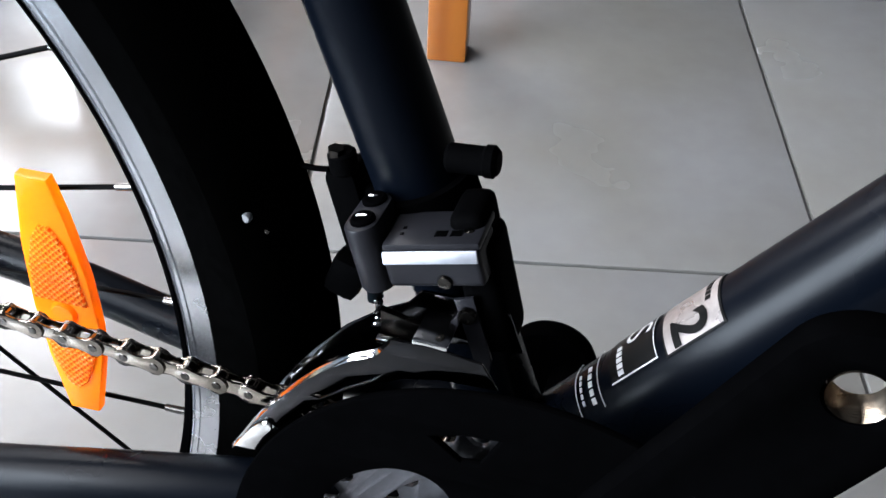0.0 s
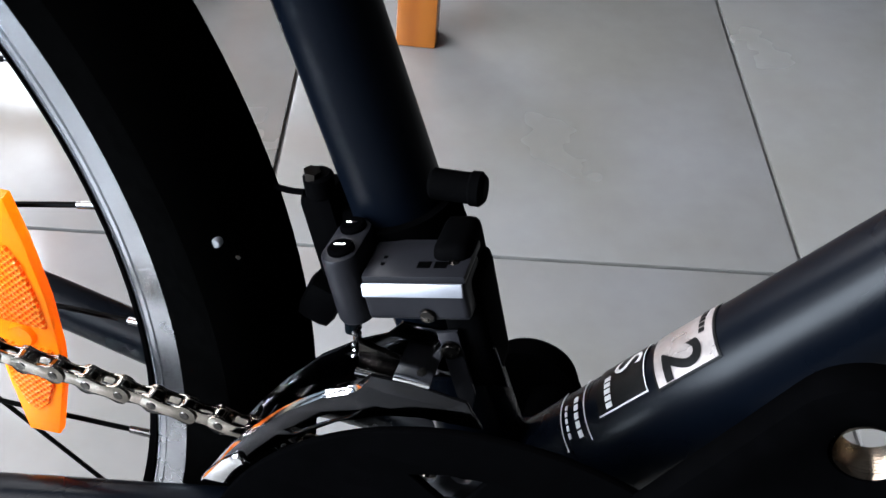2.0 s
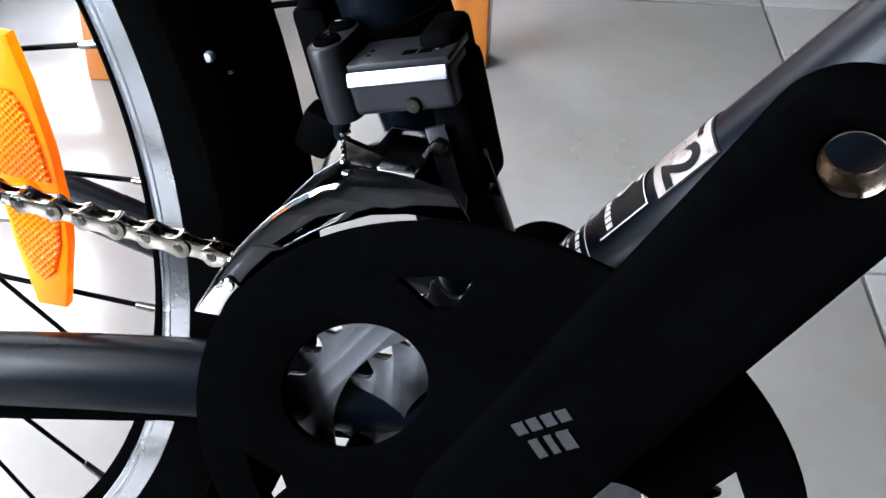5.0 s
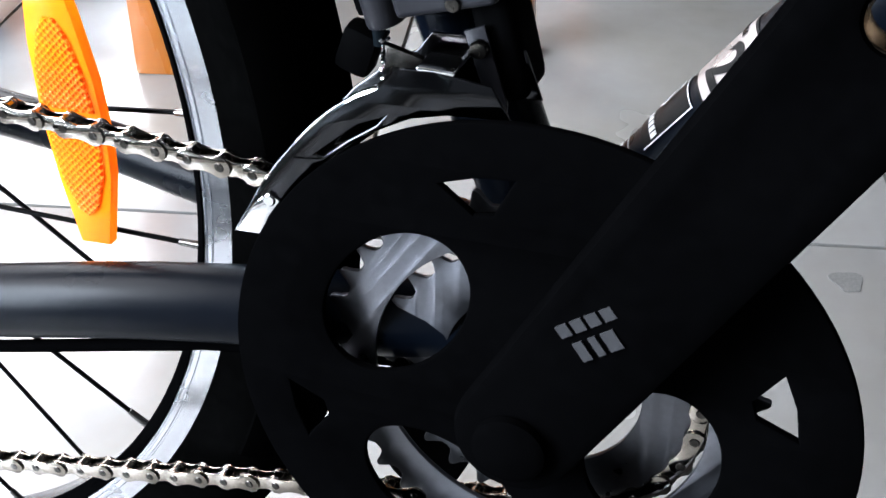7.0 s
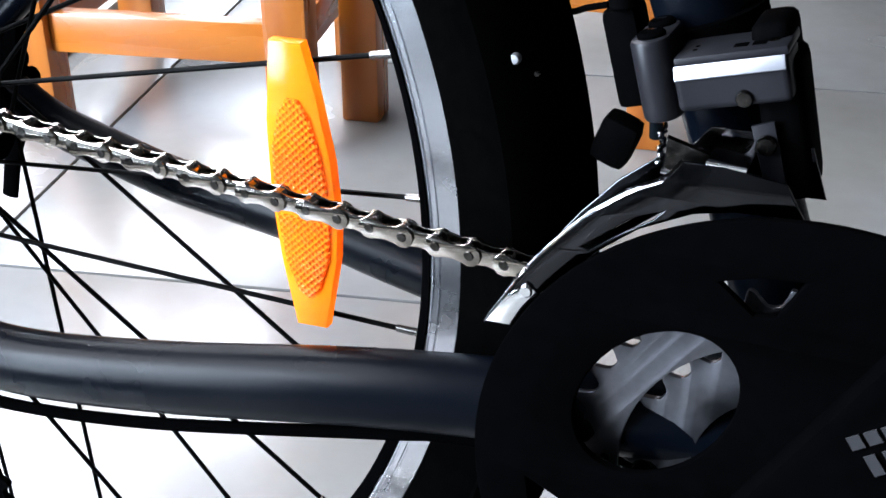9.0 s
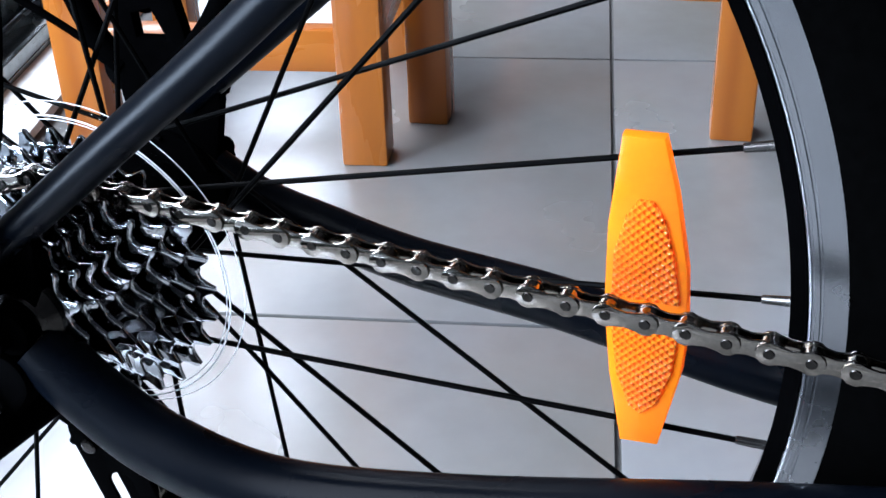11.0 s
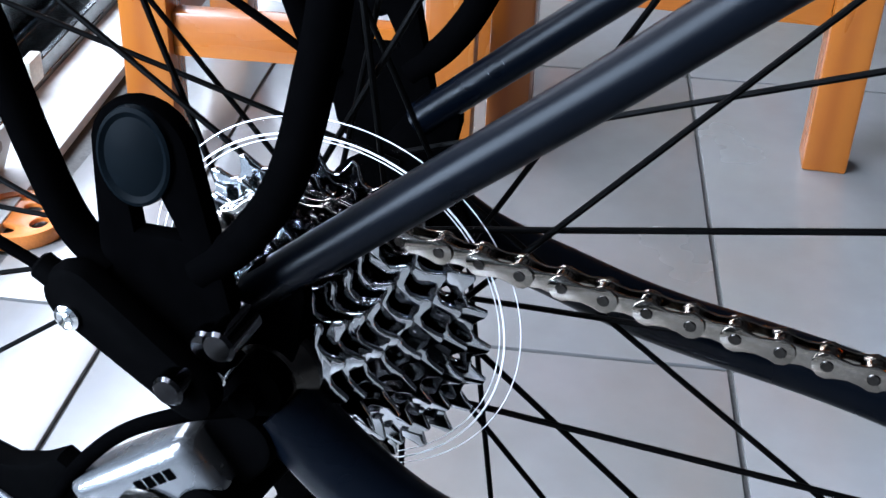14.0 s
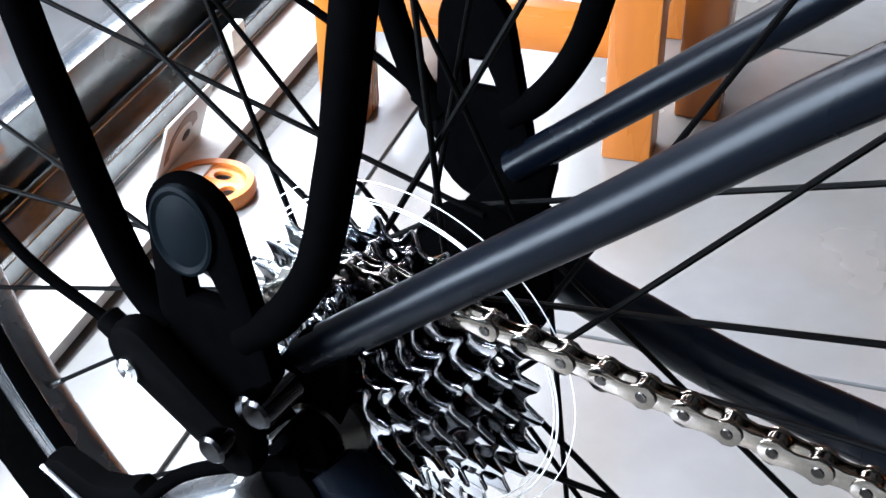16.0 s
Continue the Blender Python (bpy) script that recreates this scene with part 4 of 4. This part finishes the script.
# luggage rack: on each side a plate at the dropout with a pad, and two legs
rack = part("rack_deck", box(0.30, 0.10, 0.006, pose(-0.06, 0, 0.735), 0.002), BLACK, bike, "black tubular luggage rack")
for s in (-1, 1):
    y = -0.0840 if s < 0 else 0.0745
    outline = capsule((-0.0345, 0.404), (-0.030, 0.352), 0.0160, 0.0225)
    tri = [(-0.0395, 0.3895), (-0.0300, 0.3925), (-0.0240, 0.3800), (-0.0385, 0.3790)]
    pl = part("rack_plate", plate([outline, tri], 0.0075, y, 0.0022), BLACK, rack, "black rack foot with a triangular opening")
    pad_at = Matrix.Translation((-0.0355, y + s * 0.0038, 0.4035)) @ pose(0, 0, 0, 0, 12, 0)
    dome = [(0.0, 0.0022), (0.006, 0.0020), (0.0098, 0.0008), (0.0112, 0.0016), (0.0122, 0.0012), (0.0126, -0.001)]
    pad = lathe([(r, s * yy) for r, yy in dome], 32)
    bmesh.ops.scale(pad, vec=(0.95, 1, 1.25), verts=pad.verts)
    part("foot_pad", pad, PAD, rack, "dark blue-grey oval rubber pad", at=pad_at)
    rear = [(-0.048, y, 0.366), (-0.060, y, 0.378), (-0.0700, y, 0.402), (-0.0790, y, 0.432), (-0.0880, y, 0.465), (-0.118, y * 0.95, 0.58), (-0.155, y * 0.7, 0.735)]
    fore = [(-0.018, y, 0.372), (-0.003, y, 0.386), (0.0105, y, 0.408), (0.0190, y, 0.438), (0.0250, y, 0.468), (0.0400, y * 0.95, 0.58), (0.045, y * 0.7, 0.735)]
    part("rack_leg", tube(rear, 0.0057, 20, bend=6), BLACK, rack)
    part("rack_leg", tube(fore, 0.0057, 20, bend=6), BLACK, rack)
    part("rack_bolt", rod((-0.014, y + s * 0.004, 0.350), (-0.014, y + s * 0.0105, 0.350), 0.0055, 18, bevel=0.001), CAGE if s < 0 else BLACK, rack)

for o in rack.children:
    if not o.name.startswith("rack_leg"):
        o.matrix_basis = pose(0.009, 0, 0.009) @ o.matrix_basis
    else:
        o.matrix_basis = pose(0.007, 0, 0.006) @ o.matrix_basis

# mudguard stay clips at the dropouts
fixed = set(mudguard.children)
for s in (-1, 1):
    y = -0.0940 if s < 0 else 0.0825
    a, b = (-0.0560, 0.3620), (-0.0200, 0.3370)
    part("stay_clip", plate([capsule(a, b, 0.0105, 0.0085)], 0.0095, y, 0.003), PLASTIC, mudguard, "black plastic safety clip of the mudguard stay")
    part("clip_screw", lathe([(0, s * 0.0018), (0.0016, s * 0.0010), (0.0030, s * 0.0016), (0.0042, s * 0.0010), (0.0046, s * -0.001)], 20, centre=(-0.0575, y + s * 0.0048, 0.3560)), CHROME, mudguard)
    part("clip_spigot", rod((-0.0620, y, 0.3650), (-0.0690, y, 0.3690), 0.0045, 14, bevel=0.001), PLASTIC, mudguard)
    part("stay", tube([(-0.060, y, 0.3640), (-0.115, y, 0.3920), (-0.22, s * 0.06, 0.452), (-0.305, s * 0.034, 0.487)], 0.0019, 12), BLACK, mudguard)
    part("eyelet_bolt", rod((-0.0225, y, 0.3430), (-0.0225, y + s * 0.0105, 0.3430), 0.0050, 18, bevel=0.001), BLACK if s > 0 else CAGE, mudguard)
    part("eyelet_bolt", rod((-0.0090, y - s * 0.014, 0.3580), (-0.0090, y + s * 0.004, 0.3580), 0.0052, 18, bevel=0.001), BLACK if s > 0 else CAGE, mudguard)
    part("small_screw", rod((-0.0160, y - s * 0.020, 0.3380), (-0.0160, y - s * 0.006, 0.3380), 0.0028, 14, bevel=0.0005), CHROME if s < 0 else BLACK, mudguard)
for o in mudguard.children:
    if o not in fixed:
        o.matrix_basis = pose(0.010, 0, 0.005) @ o.matrix_basis
# quick-release lever on the far side
part("lever", tube([(0.000, 0.078, 0.333), (-0.012, 0.086, 0.310), (-0.024, 0.086, 0.285), (-0.029, 0.082, 0.258)], (0.006, 0.005), 16, flat=0.5), BLACK, bike)

# rear derailleur
rd = part("hanger_knuckle", plate([capsule((-0.006, 0.312), (-0.014, 0.300), 0.0125, 0.0115)], 0.016, -0.0720, 0.003), PLASTIC, bike, "black rear derailleur under the dropout")
part("parallelogram", box(0.052, 0.018, 0.026, Matrix.Translation((-0.0330, -0.0860, 0.2940)) @ pose(0, 0, 0, 0, -34, 8), 0.006, seg=3), BODY, rd, "grey derailleur link with dark print")
for k in range(4):
    part("printed_bar", box(0.0030, 0.0003, 0.0040, Matrix.Translation((-0.0330, -0.0860, 0.2940)) @ pose(0, 0, 0, 0, -34, 8) @ pose(0.002 + 0.0042 * k, -0.0092, 0.0040)), BLACK, rd, smooth=False)
part("pulley_knuckle", rod((-0.0100, -0.0980, 0.2930), (-0.0130, -0.0480, 0.2830), 0.0100, 32, bevel=0.003), PLASTIC, rd)
part("knuckle_cap", lathe([(0, 0.0), (0.0110, 0.0), (0.0128, 0.0008), (0.0132, 0.0024)], 32), DARKPIN, rd, at=Matrix.Translation((-0.0300, -0.0965, 0.2850)) @ pose(0, 0, 0, 0, 0, 0))
part("cable_housing", tube([(-0.0050, -0.0800, 0.3270), (-0.0220, -0.0890, 0.3250), (-0.0420, -0.0930, 0.3130), (-0.0640, -0.0930, 0.2860), (-0.0780, -0.0900, 0.2540), (-0.0700, -0.085, 0.226), (-0.046, -0.080, 0.222)], 0.0026, 14), BLACK, rd)
under_stay = [(0.392, -0.026, 0.281), (0.300, -0.046, 0.282), (0.270, -0.052, 0.279), (0.170, -0.062, 0.260), (0.100, -0.068, 0.253), (0.055, -0.073, 0.258), (0.020, -0.080, 0.258), (-0.024, -0.086, 0.236), (-0.046, -0.080, 0.222)]
part("cable_housing", tube(under_stay, 0.0026, 14), BLACK, bike, "black gear cable housing under the chainstay")
lever = [(-0.115, 0.281), (-0.111, 0.287), (-0.104, 0.290), (-0.088, 0.286), (-0.076, 0.290), (-0.066, 0.296), (-0.058, 0.291), (-0.066, 0.272), (-0.082, 0.252), (-0.094, 0.256), (-0.105, 0.268)]
part("outer_link", plate([lever], 0.0100, -0.0880, 0.0025), PLASTIC, rd, "black outer link of the rear derailleur")
# pale strip drawn for the highlight on the link's edge
part("link_highlight", tube([(-0.1135, -0.0930, 0.2825), (-0.108, -0.0936, 0.2815), (-0.096, -0.0938, 0.2760), (-0.083, -0.0936, 0.2690)], 0.0011, 10), STRIPE, rd, "bright highlight laid along the link edge")
for k in range(5):
    part("barrel_rib", lathe([(0.0052, 0), (0.0060, 0.0008), (0.0052, 0.0016)], 16), SATIN, rd, at=Matrix.Translation((-0.0600, -0.0880, 0.2560)) @ pose(0, 0, 0, 0, 40, 0) @ pose(0.0026 * k, 0, 0, 0, 0, 90))
for y in (CY - 0.0096 - 0.0062, CY - 0.0096 + 0.0062):
    part("pulley_cage", plate([capsule(GUIDE, TENSION, 0.0150, 0.0130), circle(0.004, 16, *GUIDE), capsule((0.011, 0.238), (0.026, 0.190), 0.006, 0.005)], 0.0018, y, 0.0005), PLASTIC, rd)
for cx, cz in (GUIDE, TENSION):
    part("jockey_wheel", plate([cog_outline(11, tip=0.0020), circle(0.0035, 16)], 0.0034, 0, 0.0004), PLASTIC, rd, at=Matrix.Translation((cx, CY - 0.0096, cz)))
    part("jockey_bolt", rod((cx, CY - 0.0245, cz), (cx, CY - 0.005, cz), 0.0034, 16, bevel=0.0006), DARKPIN, rd)

# ---- small things on the floor by the shopfront ----


def orange_ring():
    o = thing("orange_ring", "orange plastic ring with a holed web on the tiles", "ring", (-0.512, 0.425, 0))
    prof = [(0.036, -0.006), (0.043, -0.007), (0.045, 0), (0.043, 0.007), (0.036, 0.006)]
    r = lathe(prof, 48, close=True)
    bmesh.ops.transform(r, matrix=pose(0, 0, 0.0075, 90), verts=r.verts)
    part("rim", r, RINGPLAST, o)
    web = plate([circle(0.037, 48)] + [circle(0.0095, 24, 0.021 * math.cos(radians(a)), 0.021 * math.sin(radians(a)), 0.0075, a + 90) for a in (0, 90, 180, 270)], 0.005, 0, 0.001)
    bmesh.ops.transform(web, matrix=pose(0, 0, 0.0075, 90), verts=web.verts)
    part("web", web, RINGPLAST, o)
    return o


orange_ring()


def card():
    m = Matrix.Translation(shop(-0.668, 0.165, 0.012)) @ pose(0, 0, 0, 0, 0, TURN + 90) @ pose(0, 0, 0, 20, 0, 0)
    c = part("printed_card", box(0.10, 0.003, 0.066, pose(0, 0, 0.0335), 0.0006), CARD, at=m)
    tagged(c, "small grey card with brown arc, leaning on the window track", "card")
    arc = [(0.034 * math.cos(radians(a)), 0.034 * math.sin(radians(a))) for a in range(20, 200, 8)] + [(0.024 * math.cos(radians(a)), 0.022 * math.sin(radians(a))) for a in range(196, 16, -8)]
    part("brown_arc", plate([arc], 0.0004, -0.0018, offset=(-0.006, 0.024)), BROWN, c)
    part("dark_spot", plate([circle(0.008, 24, 0, 0, 0.006)], 0.0004, -0.0018, offset=(0.004, 0.028)), STICKER_BLACK, c)
    return c


card()
stain = part("floor_stain", plate([[(0.012 * math.cos(k) * (1 + 0.3 * math.sin(3 * k)), 0.018 * math.sin(k) * (1 + 0.25 * math.cos(2 * k))) for k in (2 * math.pi * i / 24 for i in range(24))]], 0.0006), GROUT, at=Matrix.Translation((0.541, 0.518, 0.0005)) @ pose(0, 0, 0, -90, 0, 20))
tagged(stain, "dark grey stain on the tile", "stain", kind="structure")
